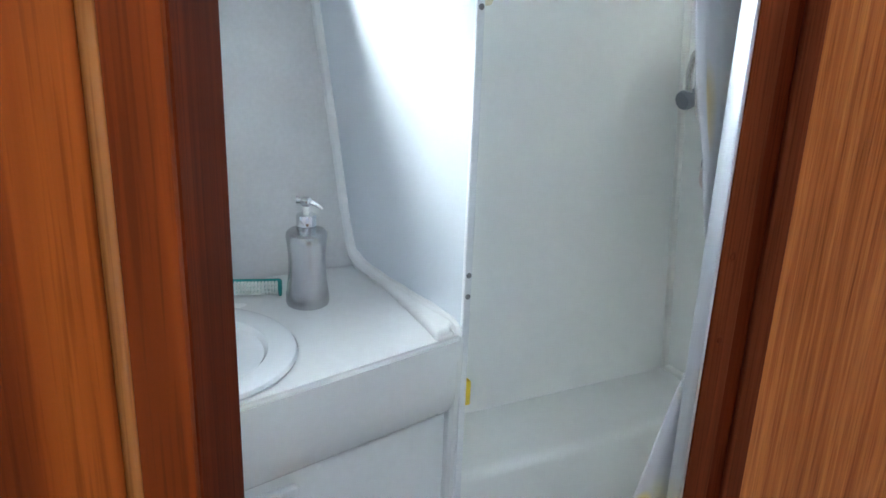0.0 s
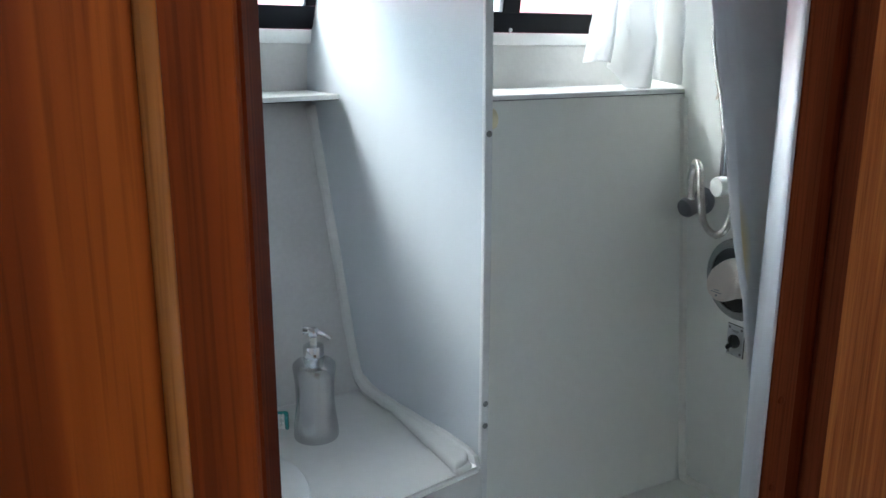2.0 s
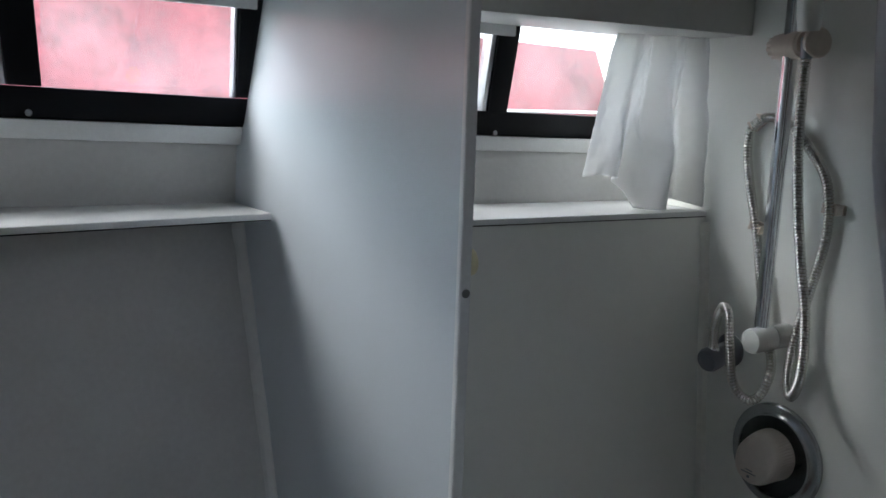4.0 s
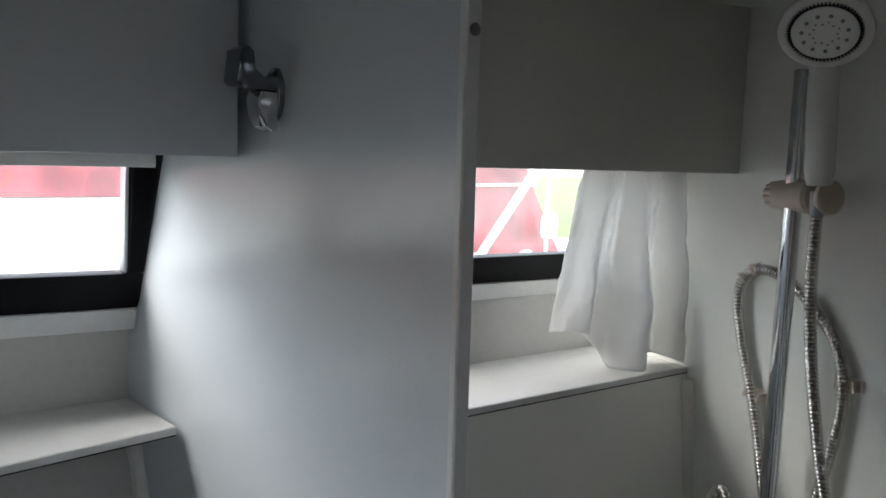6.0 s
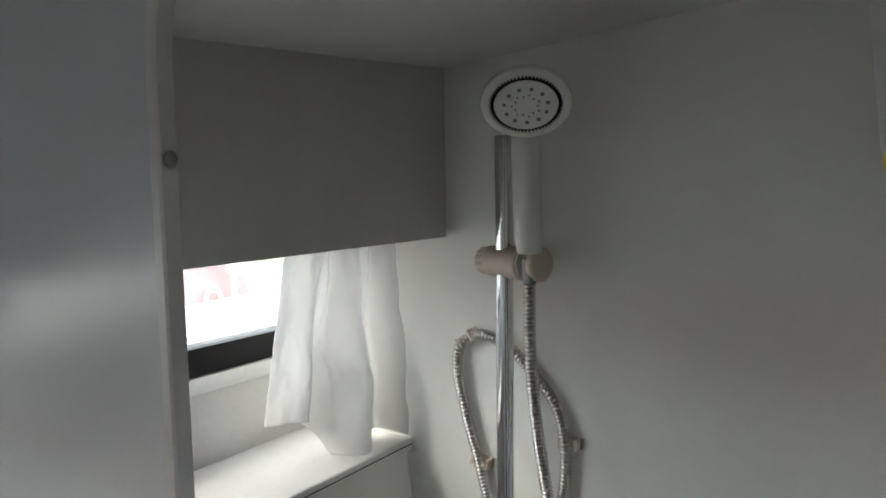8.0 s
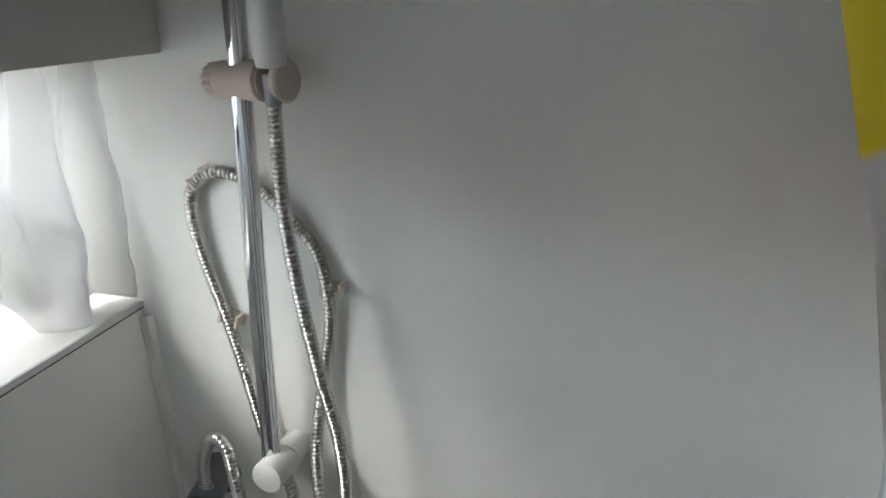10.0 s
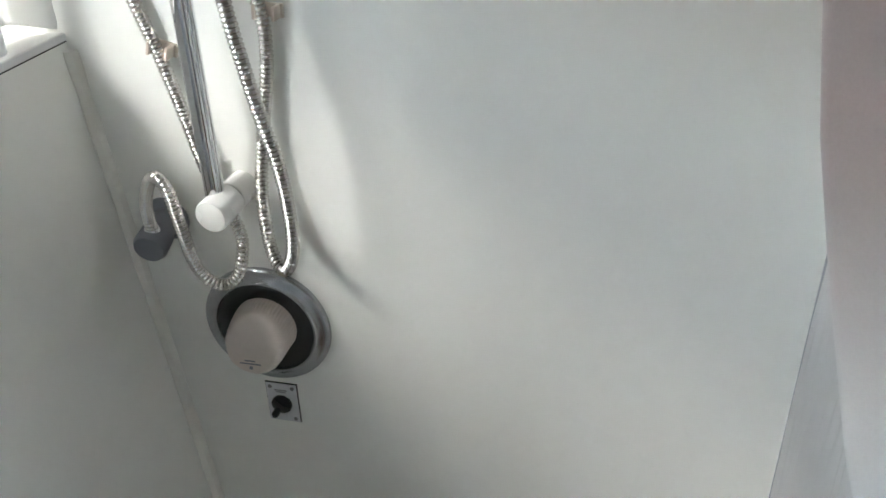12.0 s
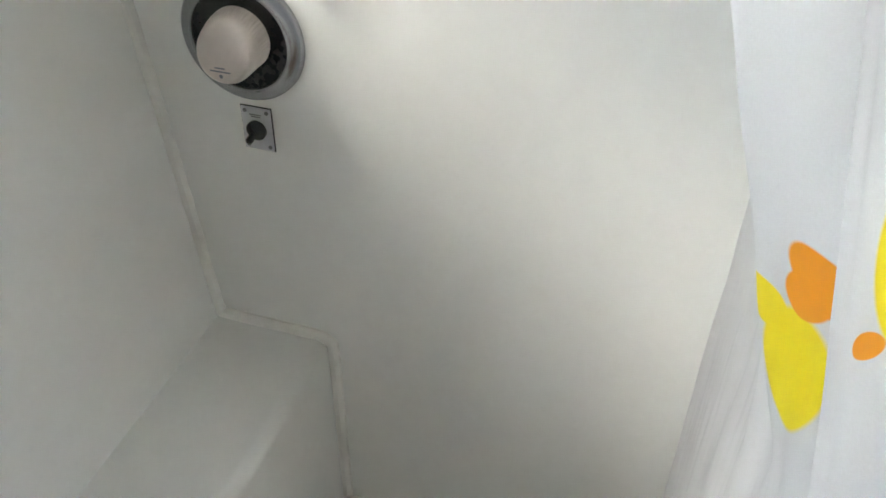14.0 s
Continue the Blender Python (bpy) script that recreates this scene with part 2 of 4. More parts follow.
def glass_material():
    m = bpy.data.materials.new("window_glass")
    m.use_nodes = True
    n, l = nodes_of(m)
    n.remove(n["Principled BSDF"])
    clear, gloss, mix = n.new("ShaderNodeBsdfTransparent"), n.new("ShaderNodeBsdfGlossy"), n.new("ShaderNodeMixShader")
    mix.inputs[0].default_value = 0.05
    gloss.inputs["Roughness"].default_value = 0.03
    clear.inputs["Color"].default_value = (0.93, 0.95, 0.94, 1)
    l.new(clear.outputs[0], mix.inputs[1])
    l.new(gloss.outputs[0], mix.inputs[2])
    # a thin film of salt and dust
    film, add, spots, ramp = n.new("ShaderNodeBsdfTranslucent"), n.new("ShaderNodeMixShader"), n.new("ShaderNodeTexNoise"), n.new("ShaderNodeMapRange")
    geo = n.new("ShaderNodeNewGeometry")
    l.new(geo.outputs["Position"], spots.inputs["Vector"])
    spots.inputs["Scale"].default_value, spots.inputs["Detail"].default_value = 9, 6
    ramp.inputs["From Min"].default_value, ramp.inputs["From Max"].default_value = 0.35, 0.75
    ramp.inputs["To Min"].default_value, ramp.inputs["To Max"].default_value = 0.010, 0.055
    film.inputs["Color"].default_value = (0.9, 0.9, 0.9, 1)
    l.new(spots.outputs["Fac"], ramp.inputs["Value"])
    l.new(ramp.outputs[0], add.inputs[0])
    l.new(mix.outputs[0], add.inputs[1])
    l.new(film.outputs[0], add.inputs[2])
    l.new(add.outputs[0], n["Material Output"].inputs["Surface"])
    return m


M["glass"] = glass_material()


# ---- mesh helpers ----
def box(bm, lo, hi, bevel=0.0, seg=2):
    vs = bmesh.ops.create_cube(bm, size=1)["verts"]
    lo, hi = Vector(lo), Vector(hi)
    for v in vs:
        v.co = Vector([(lo[i] + hi[i]) / 2 + v.co[i] * (hi[i] - lo[i]) for i in range(3)])
    if bevel:
        es = list({e for v in vs for e in v.link_edges})
        bmesh.ops.bevel(bm, geom=es, offset=bevel, segments=seg, affect="EDGES", profile=0.5)
    return bm


def hexa(bm, a, b, bevel=0.0, seg=2):
    """A block from four lower corners a and four upper corners b, both in the same turn."""
    va, vb = [bm.verts.new(p) for p in a], [bm.verts.new(p) for p in b]
    fs = [bm.faces.new(va[::-1]), bm.faces.new(vb)]
    n = len(a)
    for i in range(n):
        fs.append(bm.faces.new((va[i], va[(i + 1) % n], vb[(i + 1) % n], vb[i])))
    bmesh.ops.recalc_face_normals(bm, faces=fs)
    if bevel:
        bmesh.ops.bevel(bm, geom=list({e for f in fs for e in f.edges}), offset=bevel, segments=seg, affect="EDGES", profile=0.5)
    return bm


def prism(bm, plan, z0, z1, bevel=0.0, seg=2):
    return hexa(bm, [(x, y, z0) for x, y in plan], [(x, y, z1) for x, y in plan], bevel, seg)


def turned(bm, profile, m=None, n=32, close=True):
    """A turned body round local z from rows of (radius, height)."""
    m = m or Matrix()
    rings = []
    for r, h in profile:
        rings.append([bm.verts.new(m @ Vector((r * math.cos(2 * math.pi * k / n), r * math.sin(2 * math.pi * k / n), h))) for k in range(n)])
    for a, b in zip(rings, rings[1:]):
        for k in range(n):
            bm.faces.new((a[k], a[(k + 1) % n], b[(k + 1) % n], b[k]))
    if close:
        bm.faces.new(rings[0][::-1])
        bm.faces.new(rings[-1])
    bmesh.ops.recalc_face_normals(bm, faces=bm.faces[:])
    return bm


def along(a, b):
    """A frame at a whose z runs towards b."""
    d = Vector(b) - Vector(a)
    return Matrix.Translation(a) @ d.to_track_quat("Z", "Y").to_matrix().to_4x4()


def smooth_line(points, step=0.004):
    """A Catmull-Rom line through points, in even steps."""
    p = [Vector(q) for q in points]
    p = [2 * p[0] - p[1], *p, 2 * p[-1] - p[-2]]
    raw = []
    for i in range(1, len(p) - 2):
        for k in range(40):
            t = k / 40
            raw.append(0.5 * (2 * p[i] + (p[i + 1] - p[i - 1]) * t + (2 * p[i - 1] - 5 * p[i] + 4 * p[i + 1] - p[i + 2]) * t * t + (3 * p[i] - p[i - 1] - 3 * p[i + 1] + p[i + 2]) * t ** 3))
    raw.append(p[-2])
    out, left = [raw[0]], step
    for a, b in zip(raw, raw[1:]):
        d = (b - a).length
        while d >= left > 0:
            a = a + (b - a) * (left / d)
            out.append(a)
            d = (b - a).length
            left = step
        left -= d
    return out


def tube(bm, line, radius, n=12, caps=True):
    """A round tube along a line; radius is a number or a function of the step."""
    up = Vector((0, 0, 1))
    rings = []
    nrm = None
    for i, q in enumerate(line):
        d = (line[min(i + 1, len(line) - 1)] - line[max(i - 1, 0)]).normalized()
        if nrm is None:
            nrm = d.orthogonal().normalized()
        nrm = (nrm - d * nrm.dot(d)).normalized()
        bi = d.cross(nrm)
        r = radius(i) if callable(radius) else radius
        rings.append([bm.verts.new(q + (nrm * math.cos(2 * math.pi * k / n) + bi * math.sin(2 * math.pi * k / n)) * r) for k in range(n)])
    for a, b in zip(rings, rings[1:]):
        for k in range(n):
            bm.faces.new((a[k], a[(k + 1) % n], b[(k + 1) % n], b[k]))
    if caps:
        bm.faces.new(rings[0][::-1])
        bm.faces.new(rings[-1])
    return bm


def mesh_object(name, bm, material, smooth=35):
    me = bpy.data.meshes.new(name)
    bm.to_mesh(me)
    bm.free()
    c = sum((v.co for v in me.vertices), Vector()) / max(1, len(me.vertices))
    me.transform(Matrix.Translation(-c))
    if material:
        me.materials.append(M[material])
    if smooth:
        me.shade_smooth()
        me.set_sharp_from_angle(angle=radians(smooth))
    ob = new(name, me)
    ob.location = c
    return ob


def part(name, bm, material, parent, label="", smooth=35):
    """One mesh under a thing or under a part, built in the place's own metres."""
    ob = mesh_object(name, bm, material, smooth)
    bpy.context.view_layer.update()
    ob.parent = parent
    ob.matrix_parent_inverse = parent.matrix_world.inverted()
    if label:
        ob["label"] = label
    return ob


def thing(name, base, label, category, group="", kind=""):
    """An empty at a thing's base, to carry its parts."""
    ob = new(name)
    ob.empty_display_size = 0.05
    ob.location = base
    bpy.context.view_layer.update()
    return tagged(ob, label, category, group, kind)


def setting(name, bm, material, label="", category="", smooth=35):
    return tagged(mesh_object(name, bm, material, smooth), label, category, kind="structure")


def B():
    return bmesh.new()


def round_slab(bm, plan, z0, z1, bevel=0.004, seg=3):
    return prism(bm, plan, z0, z1, bevel, seg)


# ---- the plan ----
XW = 1.268                      # the shower wall's face


def part_x(y):                  # the washbasin side of the partition
    return 0.515 - 0.157 * (y - 1.47)


def door_y(x):                  # the corridor face of the door wall
    return 0.465


# floor, ceiling and closing walls
setting("floor", box(B(), (-1.6, -1.8, -0.05), (1.40, 1.62, 0.0)), "sole", "dark varnished teak cabin floor", "floor")
bm = B()
hexa(bm, [(-1.6, 0.30, 2.03), (1.40, 0.46, 2.03), (1.40, 1.50, 1.90), (-1.6, 1.50, 1.90)], [(-1.6, 0.30, 2.08), (1.40, 0.46, 2.08), (1.40, 1.50, 1.97), (-1.6, 1.50, 1.97)])
setting("ceiling", bm, "ceiling", "dull white ceiling liner sloping to the cabin side", "ceiling")
# unseen corridor ceiling; its hatch opening is added to light the corridor
bm = B()
for lo, hi in (((-1.6, -1.8, 2.04), (-0.25, 0.46, 2.09)), ((0.38, -1.8, 2.04), (1.4, 0.46, 2.09)), ((-0.25, -1.8, 2.04), (0.38, -0.62, 2.09)), ((-0.25, -0.17, 2.04), (0.38, 0.46, 2.09))):
    box(bm, lo, hi)
setting("ceiling_corridor", bm, "ceiling", "unseen white corridor ceiling with an opening added to let in daylight", "ceiling")
# out of view; the back wall is white to bounce neutral light
setting("wall_corridor_back", box(B(), (-1.6, -1.85, 0.0), (1.45, -1.8, 2.09)), "panel", "unseen white laminate bulkhead, bounces corridor light", "wall")
setting("wall_corridor_end", box(B(), (1.40, -1.8, 0.0), (1.45, 0.487, 2.09)), "panel", "unseen white laminate bulkhead, bounces corridor light", "wall")
setting("wall_bath_end", box(B(), (-1.65, -1.8, 0.0), (-1.6, 1.62, 2.09)), "panel", "white laminate end wall", "wall")
side_line = [(0.488, 0.0), (1.60, 0.0), (1.60, 1.50), (1.545, 1.515), (1.465, 1.76), (1.42, 1.94), (0.488, 2.03)]
setting("wall_shower", hexa(B(), [(XW, y, z) for y, z in side_line], [(XW + 0.012, y, z) for y, z in side_line]), "shower_grp", "smooth off-white moulded shower wall", "wall")

# the door wall: two mahogany sides with the opening between them
JL, JLF = (0.060, 0.379), (0.004, 0.207)
bm = B()
prism(bm, [JLF, JL, (-1.6, 0.379), (-1.6, 0.207)], 0.0, 2.06, 0.004)
setting("wall_door_side", bm, "wood", "varnished mahogany bulkhead beside the doorway", "wall")
bm = B()
prism(bm, [(0.6505, door_y(0.65) - 0.002), (1.40, door_y(1.40) - 0.002), (1.40, door_y(1.40) + 0.022), (0.566, door_y(0.562) + 0.022), (0.566, door_y(0.562) + 0.0205), (0.6505, door_y(0.65) + 0.0205)], 0.0, 2.06)
setting("wall_door_panel", bm, "wood_panel", "striped reddish mahogany wall panel", "wall")
# assumed pale linings, added to keep red wood bounce out of the room
setting("wall_washroom_lining", box(B(), (-1.6, 0.3795, 0.0), (0.050, 0.3845, 2.02)), "cabinet", "unseen grey-white lining added on the washbasin side against red bounce", "wall")
setting("wall_door_lining", box(B(), (0.568, 0.4874, 0.0), (XW - 0.0002, 0.4922, 2.02)), "panel", "white laminate lining added on the shower side against red bounce", "wall")
bm = B()
prism(bm, [(0.063, 0.385), (0.563, 0.47), (0.563, 0.51), (0.063, 0.425)], 1.98, 2.06)
setting("wall_door_head", bm, "wood", "mahogany head over the doorway", "wall")

# hull liner: lower panels, window band
def ly(z):                      # lean of the washbasin's back panel
    return 1.385 + 0.29 * (z - 0.84)


def ry(z):                      # lean of the shower's back panel
    return 1.255 + 0.095 * (z - 0.525)


bm = B()
hexa(bm, [(-1.6, ly(0.0) - 0.03, 0.0), (0.565, ly(0.0), 0.0), (0.45, 1.62, 0.0), (-1.6, 1.62, 0.0)], [(-1.6, ly(1.395) - 0.03, 1.395), (0.506, ly(1.395), 1.395), (0.45, 1.62, 1.395), (-1.6, 1.62, 1.395)])
setting("wall_hull_washbasin", bm, "hull", "white hull liner leaning out behind the washbasin", "wall")
bm = B()
hexa(bm, [(0.567, ry(0.0), 0.0), (XW + 0.02, ry(0.0), 0.0), (XW + 0.02, 1.62, 0.0), (0.500, 1.62, 0.0)], [(0.541, ry(1.395), 1.395), (XW + 0.02, ry(1.395), 1.395), (XW + 0.02, 1.62, 1.395), (0.500, 1.62, 1.395)])
setting("wall_hull_shower", bm, "shower_grp", "off-white moulded shower back panel", "wall")
# strip of wall between shelf and window, and the wall over the window
LEAN = 0.33


def win_y(z):
    return 1.535 - LEAN * (z - 1.52)


bm = B()
hexa(bm, [(-1.6, 1.56, 1.395), (0.515, 1.56, 1.395), (0.515, 1.62, 1.395), (-1.6, 1.62, 1.395)], [(-1.6, 1.552, 1.514), (0.508, 1.552, 1.514), (0.508, 1.62, 1.514), (-1.6, 1.62, 1.514)])
hexa(bm, [(0.515, 1.505, 1.395), (XW, 1.505, 1.395), (XW, 1.62, 1.395), (0.515, 1.62, 1.395)], [(0.508, 1.552, 1.514), (XW, 1.552, 1.514), (XW, 1.62, 1.514), (0.508, 1.62, 1.514)])
setting("wall_under_window", bm, "hull", "white liner strip between shelf and window", "wall")
bm = B()
hexa(bm, [(-1.6, win_y(1.76), 1.76), (XW, win_y(1.76), 1.76), (XW, win_y(1.76) + 0.08, 1.76), (-1.6, win_y(1.76) + 0.08, 1.76)], [(-1.6, win_y(1.96), 1.96), (XW, win_y(1.96), 1.96), (XW, win_y(1.96) + 0.14, 1.96), (-1.6, win_y(1.96) + 0.14, 1.96)])
setting("wall_over_window", bm, "hull", "white liner over the window", "wall")


# ---- windows ----
def on_win(x, z, out=0.0):
    rise = 0.018 * (0.96 - min(x, 0.96))
    return Vector((x, win_y(z) + out, z + rise))


def win_bar(bm, x0, x1, z0, z1, d0=-0.004, d1=0.03, x0t=None, x1t=None, bevel=0.002):
    x0t, x1t = x0 if x0t is None else x0t, x1 if x1t is None else x1t
    a = [on_win(x0, z0, d0), on_win(x1, z0, d0), on_win(x1, z0, d1), on_win(x0, z0, d1)]
    b = [on_win(x0t, z1, d0), on_win(x1t, z1, d0), on_win(x1t, z1, d1), on_win(x0t, z1, d1)]
    return hexa(bm, a, b, bevel)


def cabin_window(x0, x1, mull, label, end_right):
    w = tagged(new("window"), label, "window", kind="structure")
    w.location = on_win((x0 + x1) / 2, 1.514)
    bpy.context.view_layer.update()
    part("bottom_frame", win_bar(B(), x0, x1 + (0.004 if end_right else 0.0), 1.516, 1.558), "black", w)
    part("top_frame", win_bar(B(), x0, x1, 1.72, 1.76), "black", w)
    m0, m1 = mull
    part("mullion", win_bar(B(), m0, m1, 1.5585, 1.7195, -0.006, 0.03, m0 - 0.016, m1 - 0.013), "black", w)
    part("mullion_edge", win_bar(B(), m0 - 0.010, m0 - 0.0005, 1.5585, 1.7195, -0.002, 0.026, m0 - 0.026, m0 - 0.0165), "alu", w, "thin grey metal mullion edge")
    if end_right:
        part("end_frame", win_bar(B(), x1 - 0.014, x1 + 0.003, 1.5585, 1.7195, -0.005, 0.03, x1 - 0.024, x1 + 0.013), "black", w)
        part("end_seal", win_bar(B(), x1 - 0.019, x1 - 0.0145, 1.5585, 1.7195, -0.001, 0.02, x1 - 0.031, x1 - 0.0265), "alu", w, "pale inner window seal")
    for a, b in ((x0, m0 - 0.02), (m1 + 0.0, x1)):
        bm = B()
        hexa(bm, [on_win(a, 1.55, 0.012), on_win(b, 1.55, 0.012), on_win(b, 1.55, 0.016), on_win(a, 1.55, 0.016)], [on_win(a, 1.73, 0.012), on_win(b, 1.73, 0.012), on_win(b, 1.73, 0.016), on_win(a, 1.73, 0.016)])
        g = part("pane", bm, "glass", w)
        g.visible_shadow = False
    part("sill_strip", win_bar(B(), x0, x1 - 0.003, 1.490, 1.5155, -0.010, 0.02), "alu_paint", w, "pale aluminium strip under the window")
    for xs in (m0 + 0.025, x0 + 0.12):
        bm = B()
        turned(bm, [(0.0045, 0.0), (0.0045, 0.0015), (0.003, 0.003)], along(on_win(xs, 1.524, -0.004), on_win(xs, 1.524, -0.02)), 12)
        part("screw", bm, "alu", w)
    return w


cabin_window(-0.9, 0.506, (0.195, 0.236), "black-framed cabin side window above the washbasin", True)
cabin_window(0.54, XW, (0.922, 0.961), "black-framed cabin side window beside the shower", False)


# ---- partition ----
def partition():
    p = tagged(new("wall_partition"), "white laminate partition between washbasin and shower", "partition", kind="structure")
    p.location = (0.56, 1.3, 0.0)
    bpy.context.view_layer.update()
    yb, yf, th = 1.62, 1.028, 0.009
    # outline in (y, z): the front edge curves forward into the ceiling
    yt = yf + 0.007
    out = [(1.575, 1.50), (1.575, 0.0), (yf, 0.0), (yf, 1.2)]
    for k in range(11):
        a = radians(9 * k)
        out.append((yt - 0.11 * (1 - math.cos(a)), 1.86 + 0.11 * math.sin(a)))
    out += [(0.80, 1.985), (1.44, 1.90), (win_y(1.76) - 0.006, 1.76), (win_y(1.52) - 0.006, 1.53)]
    bm = B()
    hexa(bm, [(part_x(y), y, z) for y, z in out], [(part_x(y) + th, y, z) for y, z in out])
    part("panel", bm, "panel", p)
    # metal trim along the front edge
    edge = [(yf, 0.0), (yf, 0.9)] + out[3:15]
    bm = B()
    prof = ((-0.002, 0.006), (-0.002, -0.003), (th + 0.003, -0.003), (th + 0.003, 0.006))
    rows = []
    for i, (y, z) in enumerate(edge):
        a, b = edge[max(0, i - 1)], edge[min(len(edge) - 1, i + 1)]
        d = Vector((b[0] - a[0], b[1] - a[1])).normalized()
        nrm = (-d[1], d[0])
        rows.append([bm.verts.new((part_x(y) + px, y + nrm[0] * -pz * -1, z + nrm[1] * pz)) for px, pz in prof])
    for a, b in zip(rows, rows[1:]):
        for k in range(4):
            bm.faces.new((a[k], a[(k + 1) % 4], b[(k + 1) % 4], b[k]))
    bm.faces.new(rows[0])
    bm.faces.new(rows[-1][::-1])
    bmesh.ops.recalc_face_normals(bm, faces=bm.faces[:])
    bmesh.ops.bevel(bm, geom=bm.edges[:], offset=0.0015, segments=1, affect="EDGES")
    trim = part("edge_trim", bm, "alu_paint", p, "pale grey metal edge trim")
    for z in (0.910, 0.948, 1.376, 1.804, 0.42):
        bm = B()
        ye = yf + 0.007 * max(0.0, (z - 1.2) / 0.66)
        x = part_x(ye) + 0.0055
        turned(bm, [(0.0048, 0.0), (0.0048, 0.001), (0.003, 0.0022)], along((x, ye - 0.0058, z), (x, ye - 0.02, z)), 12)
        part("screw", bm, "screw", trim)
    return p


partition()


# ---- shelves, cabinets, ledge, beads ----
def board(name, plan, z0, z1, label, group):
    t = thing(name, (sum(p[0] for p in plan) / len(plan), sum(p[1] for p in plan) / len(plan), z0), label, "shelf", group)
    part("board", round_slab(B(), plan, z0, z1, 0.0015, 2), "shelf", t)
    return t


def shelf(plan, label, up=0.0):
    t = board("window_shelf", plan, 1.3955 + up, 1.405 + up, label, "shelves under the windows")
    a, b = plan[0], plan[1]
    bm = B()
    prism(bm, [(a[0], a[1] - 0.0015), (b[0], b[1] - 0.0015), (b[0], b[1] - 0.0002), (a[0], a[1] - 0.0002)], 1.3960 + up, 1.4040 + up)
    part("edge_band", bm, "alu_paint", t, "grey shelf edge band")
    bm = B()
    prism(bm, [(a[0], a[1] - 0.0012), (b[0], b[1] - 0.0012), (b[0], b[1] + 0.004), (a[0], a[1] + 0.004)], 1.3943 + up, 1.3953 + up)
    part("edge_seam", bm, "black", t, "thin dark seam under the edge")


shelf([(-1.0, 1.185), (0.515, 1.431), (0.502, 1.559), (-1.0, 1.559)], "white wedge-shaped shelf under the washbasin window", 0.005)
shelf([(0.555, 1.334), (XW - 0.001, 1.337), (XW - 0.001, 1.5045), (0.545, 1.5045)], "white board shelf under the shower window")


def overhead(plan, z0, label, face="cabinet"):
    t = thing("overhead_cabinet", (sum(p[0] for p in plan) / 4, sum(p[1] for p in plan) / 4, z0), label, "cabinet", "overhead cabinets")
    a, b, c, d = plan
    bm = B()
    hexa(bm, [(a[0], a[1] + 0.0125, z0 + 0.0085), (b[0], b[1] + 0.0125, z0 + 0.0085), (*c, z0 + 0.0085), (*d, z0 + 0.0085)], [(a[0], a[1] + 0.0125, 1.94), (b[0], b[1] + 0.0125, 1.94), (c[0], c[1], 1.90), (d[0], d[1], 1.90)])
    part("carcass", bm, face, t)
    bm = B()
    prism(bm, [a, b, (b[0], b[1] + 0.012), (a[0], a[1] + 0.012)], z0, 1.945, 0.0018)
    part("front_panel", bm, face, t)
    bm = B()
    prism(bm, [(a[0], a[1] + 0.0122), (b[0], b[1] + 0.0122), c, d], z0 + 0.0005, z0 + 0.008, 0.0008)
    part("bottom_panel", bm, "shelf", t, "white underside board")
    return t


overhead([(-1.0, 1.12), (0.529, 1.302), (0.505, 1.462), (-1.0, 1.462)], 1.705, "plain cool white laminate overhead cabinet above the washbasin", "panel")
overhead([(0.553, 1.335), (XW - 0.001, 1.272), (XW - 0.001, 1.462), (0.545, 1.462)], 1.699, "plain grey-white overhead cabinet above the shower")


def track(x0, x1, up=0.0):
    t = thing("curtain_track", ((x0 + x1) / 2, 1.466, 1.684), "metal curtain track under an overhead cabinet, lightened for window light", "curtain track", "curtain tracks")
    bm = B()
    box(bm, (x0, 1.463, 1.683 + up), (x1, 1.472, 1.700 + up), 0.0015)
    part("rail", bm, "alu_paint", t)


track(-0.9, 0.505, 0.005)
track(0.545, 0.935)

# shower ledge
bm = B()
hexa(bm, [(0.590, 1.050, 0.0), (XW + 0.010, 1.050, 0.0), (XW + 0.010, 1.32, 0.0), (0.560, 1.32, 0.0)], [(0.592, 1.058, 0.525), (XW + 0.010, 1.058, 0.525), (XW + 0.010, 1.32, 0.525), (0.558, 1.32, 0.525)], 0.022, 5)
setting("shower_ledge", bm, "shower_grp", "moulded off-white ledge along the shower back", "ledge")
setting("shower_tray", box(B(), (0.60, 0.53, 0.001), (XW - 0.001, 1.052, 0.12), 0.006), "shower_grp", "moulded off-white shower tray", "shower tray")


def bead(name, pts, r, mat, label):
    bm = B()
    tube(bm, smooth_line(pts, 0.012), lambda i: r * (1 + 0.18 * noise.noise(Vector((i * 0.35, r * 90, 0)))), 10)
    return setting(name, bm, mat, label, "sealant")


bead("sealant_bead", [(XW, ry(1.385), 1.385), (XW, ry(1.0), 1.0), (XW, ry(0.60), 0.60), (XW, 1.252, 0.535), (XW, 1.235, 0.528), (XW, 1.15, 0.527), (XW, 1.075, 0.527), (XW, 1.058, 0.518), (XW, 1.053, 0.48), (XW, 1.050, 0.12)], 0.0120, "sealant", "aged cream sealant bead in the shower corner")
